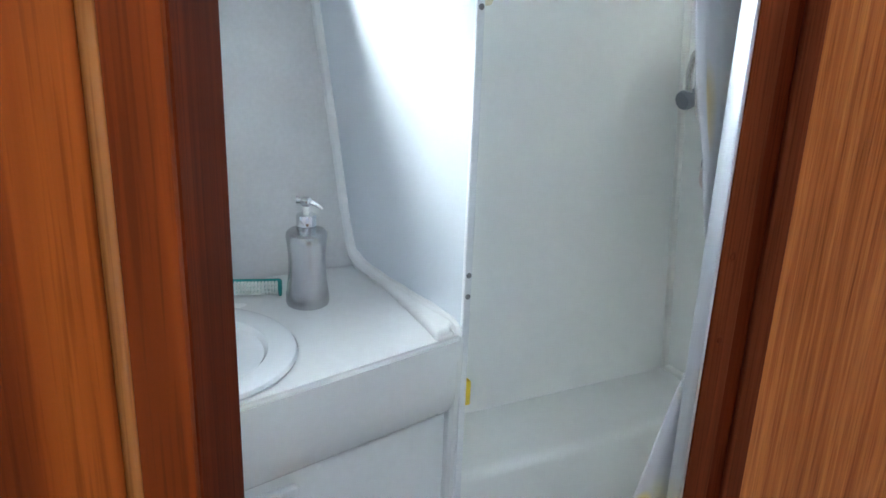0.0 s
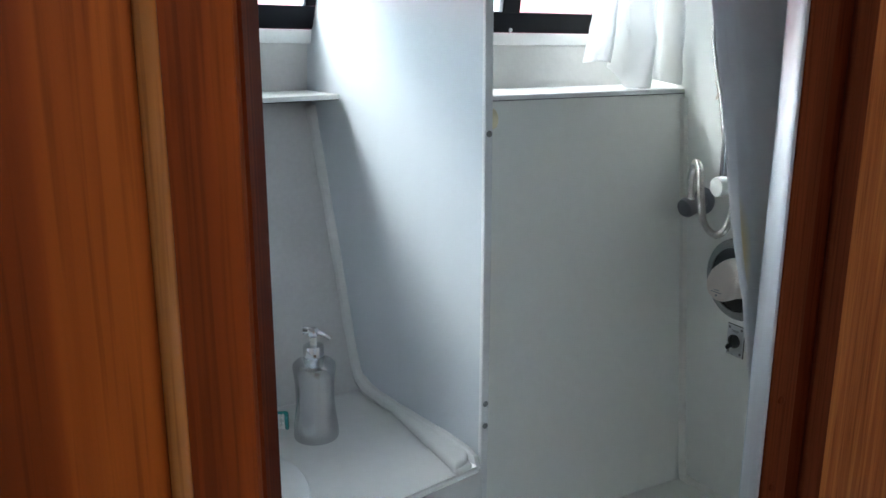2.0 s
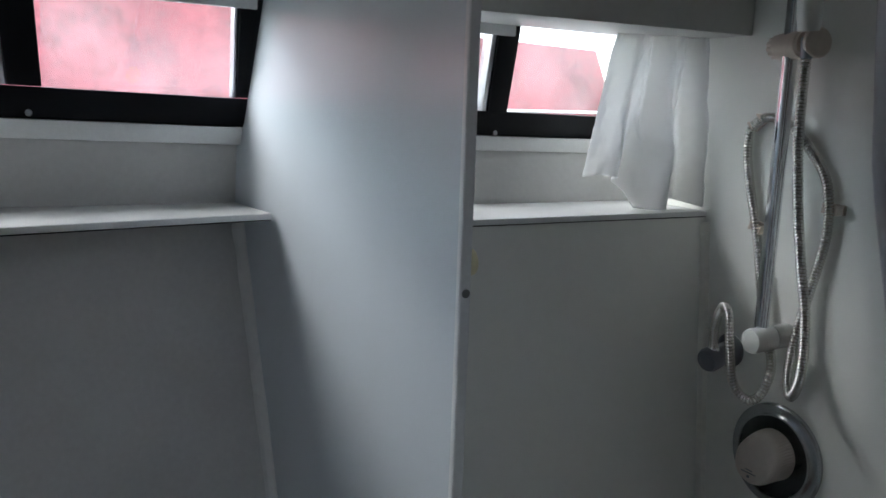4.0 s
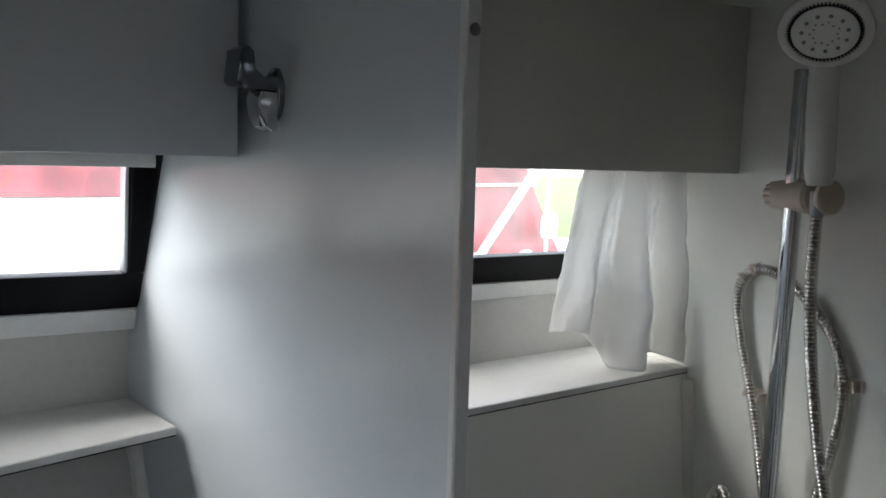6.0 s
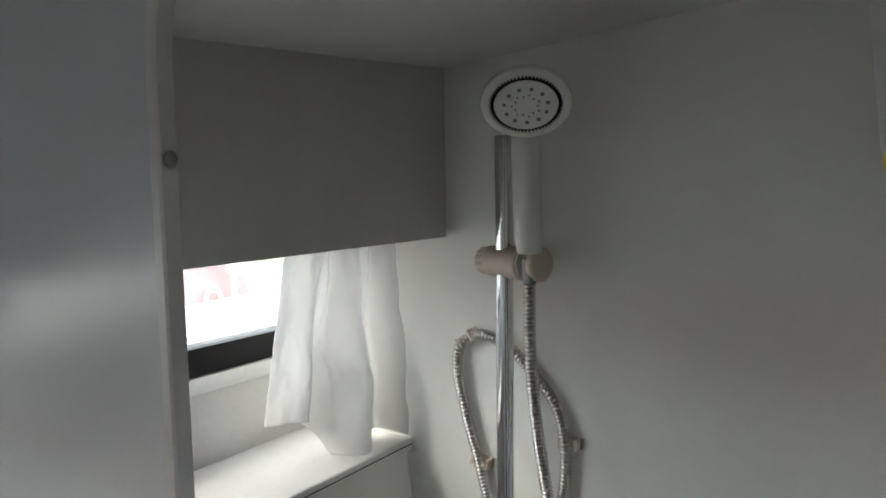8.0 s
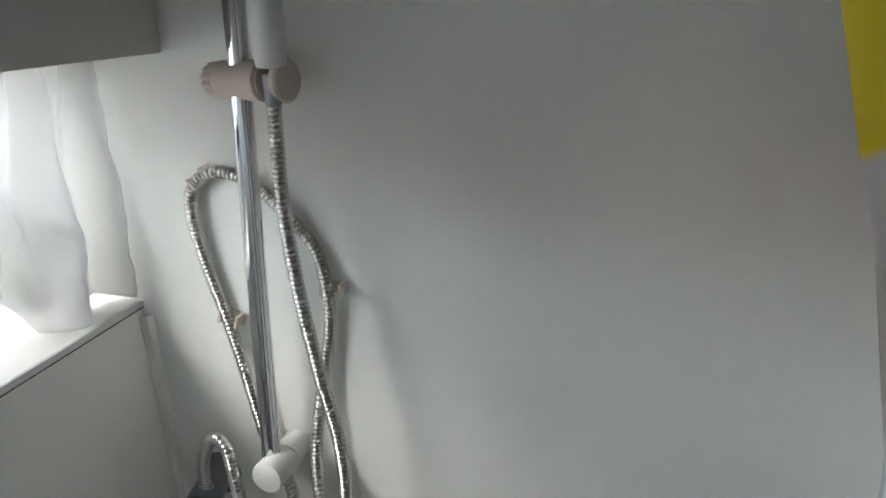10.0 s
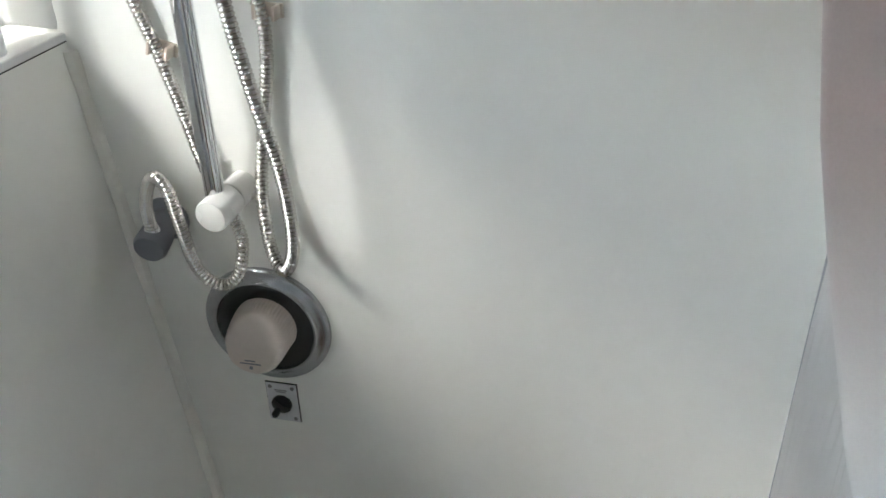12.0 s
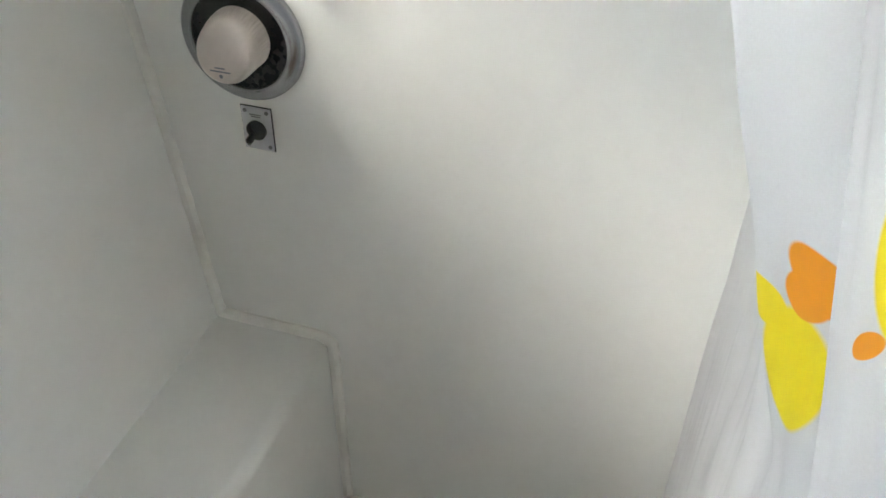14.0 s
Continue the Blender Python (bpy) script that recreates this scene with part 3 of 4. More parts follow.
bead("sealant_bead", [(part_x(ly(1.38)), ly(1.38), 1.38), (part_x(ly(1.1)), ly(1.1), 1.1), (part_x(ly(0.9)), ly(0.9), 0.9), (part_x(1.37) - 0.002, 1.365, 0.862), (part_x(1.30) - 0.003, 1.30, 0.852), (part_x(1.15) - 0.004, 1.15, 0.851), (part_x(1.07) - 0.004, 1.06, 0.850), (part_x(1.04) - 0.004, 1.036, 0.838), (part_x(1.04) - 0.004, 1.033, 0.78), (part_x(1.04) - 0.004, 1.040, 0.60), (part_x(1.04) - 0.004, 1.045, 0.02)], 0.0135, "counter", "moulded white upstand where counter meets partition")

# ---- washbasin counter ----
BC = (0.143, 1.110)


def washstand():
    t = thing("washbasin_counter", (0.0, 1.15, 0.0), "white moulded washbasin counter with a curved apron", "counter")
    # top with a round hole
    outer = [(part_x(1.03) - 0.003, 1.012), (-0.30, 0.825), (-1.2, 0.75), (-1.2, ly(0.845) - 0.02), (part_x(1.38) - 0.003, ly(0.845) + 0.004)]
    bm = B()
    n = 64
    # radial fan from the hole's rim to the outline
    def ray_out(a):
        d = Vector((math.cos(a), math.sin(a)))
        best = 9
        for (x0, y0), (x1, y1) in zip(outer, outer[1:] + outer[:1]):
            e = Vector((x1 - x0, y1 - y0))
            q = Vector((x0 - BC[0], y0 - BC[1]))
            den = d.x * e.y - d.y * e.x
            if abs(den) > 1e-9:
                s, u = (q.x * e.y - q.y * e.x) / den, (q.x * d.y - q.y * d.x) / den
                if s > 0 and -1e-6 <= u <= 1 + 1e-6:
                    best = min(best, s)
        return Vector((BC[0] + d.x * best, BC[1] + d.y * best))
    angs = sorted([2 * math.pi * k / n for k in range(n)] + [math.atan2(y - BC[1], x - BC[0]) % (2 * math.pi) for x, y in outer])
    rin = [bm.verts.new((BC[0] + 0.15 * math.cos(a), BC[1] + 0.15 * math.sin(a), 0.845)) for a in angs]
    rout = [bm.verts.new((*ray_out(a), 0.845)) for a in angs]
    rlow = [bm.verts.new((v.co.x, v.co.y, 0.800)) for v in rout]
    for k in range(len(angs)):
        j = (k + 1) % len(angs)
        bm.faces.new((rin[k], rout[k], rout[j], rin[j]))
        bm.faces.new((rout[k], rlow[k], rlow[j], rout[j]))
    bmesh.ops.remove_doubles(bm, verts=bm.verts[:], dist=1e-5)
    bm.normal_update()
    rim = [e for e in bm.edges if len(e.link_faces) == 2 and abs(e.link_faces[0].normal.dot(e.link_faces[1].normal)) < 0.3]
    bmesh.ops.bevel(bm, geom=rim, offset=0.007, segments=3, affect="EDGES")
    bmesh.ops.recalc_face_normals(bm, faces=bm.faces[:])
    part("counter_top", bm, "counter", t)
    # curved apron, leaning back at its foot
    bm = B()
    cols = []
    for k in range(25):
        x = -1.2 + (part_x(1.03) - 0.012 + 1.2) * k / 24
        y = 1.012 - 0.222 * (0.566 - x) if x > -0.30 else 0.8195 - 0.083 * (-0.30 - x)
        row = []
        for z, back in ((0.838, 0.003), (0.80, 0.002), (0.74, 0.005), (0.70, 0.014), (0.684, 0.030), (0.680, 0.060)):
            row.append(bm.verts.new((x, y + back, z)))
        cols.append(row)
    for a, b in zip(cols, cols[1:]):
        for i in range(5):
            bm.faces.new((a[i], b[i], b[i + 1], a[i + 1]))
    part("apron", bm, "counter", t)
    # raised kerb that widens towards the front and turns down over the edge
    def kerb(y):
        return part_x(y) - 0.001
    bm = B()
    foot = [(0.527, 1.010), (0.556, 1.018), (kerb(1.052), 1.052), (kerb(1.36), 1.36), (0.532, 1.30)]
    head = [(0.533, 1.016), (0.556, 1.023), (kerb(1.054), 1.054), (kerb(1.35), 1.35), (0.537, 1.29)]
    hexa(bm, [(x, y, 0.8445) for x, y in foot], [(x, y, 0.8600) for x, y in head], 0.0065, 5)
    part("upstand", bm, "counter", t)
    bm = B()
    hexa(bm, [(0.538, 1.020, 0.690), (0.572, 1.030, 0.690), (0.572, 1.046, 0.690), (0.538, 1.040, 0.690)], [(0.528, 1.006, 0.852), (0.568, 1.018, 0.852), (0.568, 1.044, 0.852), (0.528, 1.032, 0.852)], 0.0085, 4)
    part("upstand_front", bm, "counter", t)
    bm = B()
    hexa(bm, [(-1.2, 0.86, 0.02), (0.572, 1.050, 0.02), (0.572, 1.09, 0.02), (-1.2, 0.92, 0.02)], [(-1.2, 0.82, 0.70), (0.572, 1.042, 0.70), (0.572, 1.09, 0.70), (-1.2, 0.92, 0.70)], 0.004)
    part("base_panel", bm, "counter", t)
    bm = B()
    hexa(bm, [(0.02, 0.972, 0.1), (0.285, 1.007, 0.1), (0.285, 1.02, 0.1), (0.02, 0.985, 0.1)], [(0.02, 0.957, 0.640), (0.285, 0.994, 0.640), (0.285, 1.01, 0.640), (0.02, 0.975, 0.640)], 0.004)
    part("door", bm, "counter", t, "small white cupboard door")


washstand()


def basin():
    t = thing("washbasin", (*BC, 0.845), "round white washbasin set into the counter", "washbasin")
    m = Matrix.Translation((*BC, 0.845))
    bm = B()
    turned(bm, [(0.172, 0.0005), (0.1735, 0.005), (0.170, 0.010), (0.163, 0.0125), (0.140, 0.0115), (0.127, 0.0090), (0.1205, 0.002), (0.117, -0.010), (0.112, -0.05), (0.096, -0.095), (0.06, -0.120), (0.022, -0.124)], m, 72)
    part("bowl", bm, "basin", t)
    bm = B()
    turned(bm, [(0.021, -0.1235), (0.021, -0.120), (0.016, -0.119), (0.015, -0.122)], m, 32)
    part("drain", bm, "chrome", t, "chrome drain ring")


basin()


# ---- things on the counter ----
def soap_dispenser():
    x, y, z = 0.382, 1.236, 0.8452
    t = thing("soap_dispenser", (x, y, z), "waisted brushed steel soap dispenser on the counter", "soap dispenser")
    m = Matrix.Translation((x, y, z))
    bm = B()
    turned(bm, [(0.034, 0), (0.0375, 0.002), (0.0388, 0.008), (0.0378, 0.02), (0.0345, 0.045), (0.0325, 0.07), (0.0328, 0.095), (0.0350, 0.118), (0.0364, 0.128), (0.0357, 0.134), (0.032, 0.138), (0.020, 0.1405), (0.016, 0.141)], m, 48)
    part("bottle", bm, "steel", t)
    bm = B()
    turned(bm, [(0.0165, 0.1405), (0.0175, 0.142), (0.0175, 0.165), (0.0165, 0.167), (0.007, 0.168)], m, 36)
    part("collar", bm, "chrome", t)
    bm = B()
    turned(bm, [(0.0055, 0.167), (0.0055, 0.185)], m, 20)
    part("stem", bm, "white_plastic", t, "pale pump stem")
    bm = B()
    p = [(x - 0.014, y + 0.008, z + 0.193), (x - 0.005, y + 0.003, z + 0.192), (x + 0.012, y - 0.007, z + 0.188), (x + 0.026, y - 0.016, z + 0.178)]
    tube(bm, smooth_line(p, 0.003), lambda i: 0.0068 - 0.00025 * i, 16)
    turned(bm, [(0.0075, 0.183), (0.010, 0.187), (0.010, 0.194), (0.007, 0.197)], m, 24)
    part("pump_spout", bm, "chrome", t)


soap_dispenser()


def nail_brush():
    a, b = Vector((0.262, 1.318, 0.846)), Vector((0.350, 1.288, 0.846))
    t = thing("nail_brush", (a + b) / 2, "teal plastic nail brush with white bristles lying on its side", "brush")
    d = (b - a).normalized()
    m = Matrix.Translation(a) @ Matrix(((d.x, -d.y, 0, 0), (d.y, d.x, 0, 0), (0, 0, 1, 0), (0, 0, 0, 1)))
    L = (b - a).length
    bm = B()
    box(bm, (0, 0.006, 0.0), (L, 0.019, 0.026), 0.0055, 3)
    box(bm, (0, -0.008, 0.0), (0.006, 0.008, 0.022), 0.002, 2)
    box(bm, (L - 0.006, -0.008, 0.0), (L, 0.008, 0.022), 0.002, 2)
    bm.transform(m)
    part("brush_back", bm, "teal", t)
    bm = B()
    for k in range(13):
        for h in (0.006, 0.014, 0.022):
            x = 0.010 + (L - 0.020) * k / 12
            turned(bm, [(0.0027, 0.0), (0.0031, 0.014), (0.0025, 0.016)], m @ Matrix.Translation((x, 0.007, h)) @ Matrix.Rotation(radians(90), 4, "X"), 7)
    part("bristles", bm, "bristle", t, "rows of white bristle tufts")


nail_brush()


def sink_plug():
    x, y = 0.235, 1.335
    t = thing("sink_plug", (x, y, 0.845), "small black rubber sink plug on the counter", "plug")
    bm = B()
    turned(bm, [(0.013, 0.0003), (0.0165, 0.004), (0.0175, 0.012), (0.015, 0.015), (0.006, 0.016), (0.006, 0.023), (0.003, 0.025)], Matrix.Translation((x, y, 0.845)), 24)
    part("stopper", bm, "black_gloss", t)


sink_plug()


# ---- robe hook on the partition ----
def robe_hook():
    y, z = 1.258, 1.762
    o = Vector((part_x(y), y, z))
    t = thing("robe_hook", o, "chrome double robe hook on the partition", "hook")
    out = Vector((-0.9926, -0.121, 0)).normalized()
    side = Vector((-out.y, out.x, 0))
    fr = Matrix(((side.x, 0, out.x, o.x), (side.y, 0, out.y, o.y), (0, 1, 0, o.z), (0, 0, 0, 1))) @ Matrix.Scale(0.84, 4)
    bm = B()
    turned(bm, [(0.0130, 0.0), (0.0145, 0.002), (0.0143, 0.008), (0.0120, 0.011)], Matrix(), 36)
    for v in bm.verts:
        v.co.y *= 1.95
    bm.transform(fr)
    bmesh.ops.recalc_face_normals(bm, faces=bm.faces[:])
    part("back_plate", bm, "chrome_dimmed", t)
    # two broad bent tongues, as (out, up)
    upper = [(0.008, 0.018), (0.026, 0.017), (0.036, 0.024), (0.038, 0.042), (0.045, 0.047), (0.054, 0.042), (0.058, 0.010), (0.053, 0.005), (0.030, 0.003), (0.008, 0.003)]
    lower = [(0.008, 0.002), (0.029, 0.003), (0.032, -0.006), (0.030, -0.022), (0.023, -0.034), (0.014, -0.040), (0.008, -0.038)]
    for name, line, half in (("upper_prong", upper, 0.0150), ("lower_prong", lower, 0.0130)):
        bm = B()
        hexa(bm, [(-half, u, o) for o, u in line], [(half, u, o) for o, u in line], 0.0022, 3)
        bm.transform(fr)
        bmesh.ops.recalc_face_normals(bm, faces=bm.faces[:])
        # lower prong keeps bright chrome for its highlight, the upper is darkened
        part(name, bm, "chrome" if name == "lower_prong" else "chrome_dimmed", t)


robe_hook()


def tieback():
    z, y = 1.384, 1.142
    x = part_x(y) + 0.009
    t = thing("curtain_tieback", (x, y, z), "cream plastic tieback peg on the shower side of the partition", "peg")
    bm = B()
    turned(bm, [(0.018, 0.0), (0.018, 0.004), (0.009, 0.010), (0.008, 0.064), (0.014, 0.068), (0.0175, 0.080), (0.0165, 0.093), (0.007, 0.098)], along((x, y, z), (x + 0.03, y, z)), 24)
    part("knob", bm, "cream", t)
    x = part_x(1.035) + 0.009
    z = 0.722
    t = thing("curtain_clip", (x, 1.043, z), "small yellow plastic clip on the partition edge", "clip")
    part("clip_body", box(B(), (x + 0.0005, 1.026, z - 0.024), (x + 0.016, 1.042, z + 0.024), 0.003, 2), "yellow", t)


tieback()


# ---- shower set ----
RX, RY = 1.216, 1.155


def shower_rail():
    t = thing("shower_rail", (XW, RY, 1.215), "chrome shower rail with white plastic bracket on the shower wall", "shower rail")
    bm = B()
    turned(bm, [(0.0105, 1.22), (0.0113, 1.2205), (0.0113, 1.833), (0.0103, 1.834)], Matrix.Translation((RX, RY, 0)), 24)
    part("rail", bm, "chrome", t)
    d = Vector((-1.0, 0.10, -0.06)).normalized()
    a = Vector((XW, RY - 0.012, 1.232))
    bm = B()
    turned(bm, [(0.0165, 0.0), (0.0185, 0.002), (0.0185, 0.034), (0.0175, 0.035)], along(a, a + d), 28)
    br = part("lower_bracket", bm, "white_plastic", t, "white plastic lower bracket")
    bm = B()
    turned(bm, [(0.0172, 0.0350), (0.0172, 0.0365)], along(a, a + d), 28)
    part("gasket", bm, "black_gloss", br)
    bm = B()
    turned(bm, [(0.0175, 0.0365), (0.0195, 0.038), (0.0195, 0.076), (0.0185, 0.079), (0.0165, 0.080)], along(a, a + d), 32)
    part("bracket_cap", bm, "white_plastic", br)
    # top bracket behind the rail
    bm = B()
    turned(bm, [(0.014, 0.0), (0.015, 0.002), (0.015, 0.045), (0.012, 0.048)], along((XW, RY, 1.80), (XW - 0.1, RY, 1.80)), 24)
    part("upper_bracket", bm, "white_plastic", t, "white plastic upper bracket")
    # sliding holder
    a, b = Vector((1.229, 1.193, 1.675)), Vector((1.1992, 1.0939, 1.677))
    L = (b - a).length
    bm = B()
    turned(bm, [(0.0155, 0.014), (0.0195, 0.016), (0.0205, 0.05), (0.0218, 0.0725), (0.0200, 0.0745)], along(a, b), 32)
    sl = part("slider", bm, "beige", t, "aged beige sliding hand-shower holder")
    bm = B()
    m = along(a, b)
    n = 36
    turned(bm, [(0.0150, 0.0), (0.0180, 0.002), (0.0185, 0.0145), (0.0150, 0.0150)], m, n)
    for i, v in enumerate(bm.verts):
        if i % 3 == 0:
            ax = m @ Vector((0, 0, (m.inverted() @ v.co).z))
            v.co = ax + (v.co - ax) * 0.9
    part("clamp_knob", bm, "beige", sl)
    bm = B()
    turned(bm, [(0.0185, 0.0747), (0.0192, 0.0750), (0.0192, 0.0775), (0.0180, 0.0780)], m, 32)
    part("fork_cheek", bm, "beige", sl)
    bm = B()
    turned(bm, [(0.0195, L - 0.009), (0.0215, L - 0.0080), (0.0215, L - 0.002), (0.0190, L)], m, 32)
    part("fork_cheek", bm, "beige", sl)
    bm = B()
    turned(bm, [(0.0075, 0.0781), (0.0075, L - 0.0092)], m @ Matrix.Translation((0.010, 0, 0)), 24)
    part("fork_web", bm, "black_gloss", sl)
    return t


shower_rail()


def hand_shower():
    foot = Vector((1.192, 1.108, 1.693))
    neck = Vector((1.170, 1.102, 1.845))
    face = Vector((1.128, 1.0800, 1.866))
    look_to = Vector((-0.62, -0.33, -0.71)).normalized()
    t = thing("hand_shower", foot, "white hand shower with a round ringed spray face in its holder", "shower head")
    bm = B()
    line = smooth_line([foot, foot.lerp(neck, 0.3), foot.lerp(neck, 0.75), neck, (neck + face) / 2 + Vector((0.010, 0.0, 0.010))], 0.006)
    tube(bm, line, lambda i: 0.0150 + 0.0025 * min(1, i / 3) - 0.0035 * min(1, max(0, i - 20) / 8), 28)
    part("handle", bm, "white_plastic", t)
    m = along(face, face + look_to) @ Matrix.Scale(0.90, 4)
    bm = B()
    turned(bm, [(0.018, -0.034), (0.034, -0.028), (0.047, -0.016), (0.0550, -0.006), (0.0565, 0.0), (0.0555, 0.003), (0.0525, 0.0048), (0.0460, 0.0046), (0.0445, 0.0030)], m, 56)
    head = part("head_shell", bm, "white_plastic", t)
    bm = B()
    n = 240
    turned(bm, [(0.0444, 0.0030), (0.0444, 0.0052), (0.0398, 0.0052), (0.0398, 0.0030)], Matrix(), n)
    for i, v in enumerate(bm.verts):
        if i < 2 * n and i % 4 > 1:
            v.co.x, v.co.y = v.co.x * 0.925, v.co.y * 0.925
    bm.transform(m)
    part("spray_ring", bm, "black_gloss", head, "dark toothed ring round the spray face")
    bm = B()
    turned(bm, [(0.0398, 0.0030), (0.0392, 0.0058), (0.034, 0.0064), (0.012, 0.0060), (0.010, 0.0064)], m, 48)
    face_plate = part("spray_face", bm, "white_plastic", head)
    for k in range(11):
        a = 2 * math.pi * k / 11 + 0.2
        bm = B()
        turned(bm, [(0.0027, 0.0060), (0.0024, 0.0076), (0.0012, 0.0079)], m @ Matrix.Translation((0.027 * math.cos(a), 0.027 * math.sin(a), 0)), 10)
        part("nozzle", bm, "grey_plastic", head)
    bm = B()
    for k in range(14):
        a = 2 * math.pi * k / 14
        r = 0.0175 if k % 2 else 0.0145
        turned(bm, [(0.0014, 0.0060), (0.0010, 0.0070)], m @ Matrix.Translation((r * math.cos(a), r * math.sin(a), 0)), 8)
    part("small_nozzles", bm, "ring", head)


hand_shower()


def shower_hose():
    t = thing("shower_hose", (1.22, 1.25, 1.17), "ridged steel shower hose looped and clipped to the wall", "shower hose")
    w = XW - 0.012
    pts = [(1.222, 1.249, 1.172), (1.212, 1.243, 1.225), (1.199, 1.219, 1.266), (1.190, 1.198, 1.258), (1.190, 1.190, 1.211), (1.196, 1.182, 1.152), (1.203, 1.159, 1.129), (1.212, 1.140, 1.141), (1.225, 1.136, 1.179), (1.238, 1.153, 1.212), (1.246, 1.177, 1.250), (1.252, 1.200, 1.334), (w, 1.218, 1.394)]
    pts += [(w, 1.238, 1.46), (w, 1.250, 1.518), (w, 1.244, 1.553), (w, 1.214, 1.570), (w, 1.178, 1.561), (w, 1.147, 1.538), (w, 1.104, 1.490), (w, 1.090, 1.440), (w, 1.090, 1.386), (1.250, 1.103, 1.304), (1.235, 1.107, 1.238), (1.210, 1.093, 1.182), (1.195, 1.072, 1.163), (1.188, 1.055, 1.205), (1.187, 1.058, 1.286), (1.188, 1.076, 1.364), (1.190, 1.095, 1.462), (1.191, 1.106, 1.558), (1.192, 1.108, 1.655)]
    line = smooth_line(pts, 0.00130)
    bm = B()
    tube(bm, line, lambda i: (0.0062, 0.0074, 0.0079, 0.0074)[i % 4], 12)
    part("hose", bm, "hose", t, smooth=70)
    bm = B()
    turned(bm, [(0.0078, 0), (0.0086, 0.002), (0.0098, 0.026), (0.0090, 0.030)], along((1.192, 1.108, 1.654), (1.192, 1.108, 1.69)), 20)
    part("end_cone", bm, "alu_dark", t, "grey tapered hose end")
    bm = B()
    turned(bm, [(0.0095, 0), (0.0100, 0.002), (0.0095, 0.020), (0.008, 0.022)], along((1.223, 1.2495, 1.168), (1.212, 1.243, 1.225)), 20)
    part("end_nut", bm, "chrome", t)
    for y, z, turn in ((1.214, 1.394, 16), (1.236, 1.562, -40), (1.084, 1.440, 4)):
        bm = B()
        box(bm, (-0.004, -0.016, -0.0075), (0.0, 0.016, 0.0075), 0.001)
        box(bm, (-0.020, 0.009, -0.0075), (-0.003, 0.0125, 0.0075), 0.001)
        box(bm, (-0.020, -0.0125, -0.0075), (-0.003, -0.009, 0.0075), 0.001)
        bm.transform(Matrix.Translation((XW, y, z)) @ Matrix.Rotation(radians(turn), 4, "X"))
        part("wall_clip", bm, "beige", t, "small beige plastic hose clip")


shower_hose()


def hose_outlet():
    t = thing("hose_outlet", (XW, 1.262, 1.166), "grey elbow outlet feeding the shower hose", "pipe outlet")
    bm = B()
    turned(bm, [(0.028, 0.0), (0.029, 0.003), (0.024, 0.007), (0.016, 0.009)], along((XW, 1.254, 1.176), (XW - 0.1, 1.254, 1.176)), 32)
    part("wall_flange", bm, "grey_plastic", t)
    bm = B()
    turned(bm, [(0.0165, 0.0), (0.0175, 0.020), (0.020, 0.030), (0.021, 0.052), (0.018, 0.058), (0.008, 0.060)], along((XW - 0.005, 1.254, 1.176), (XW - 0.105, 1.246, 1.157)), 28)
    part("elbow", bm, "grey_plastic", t)


hose_outlet()


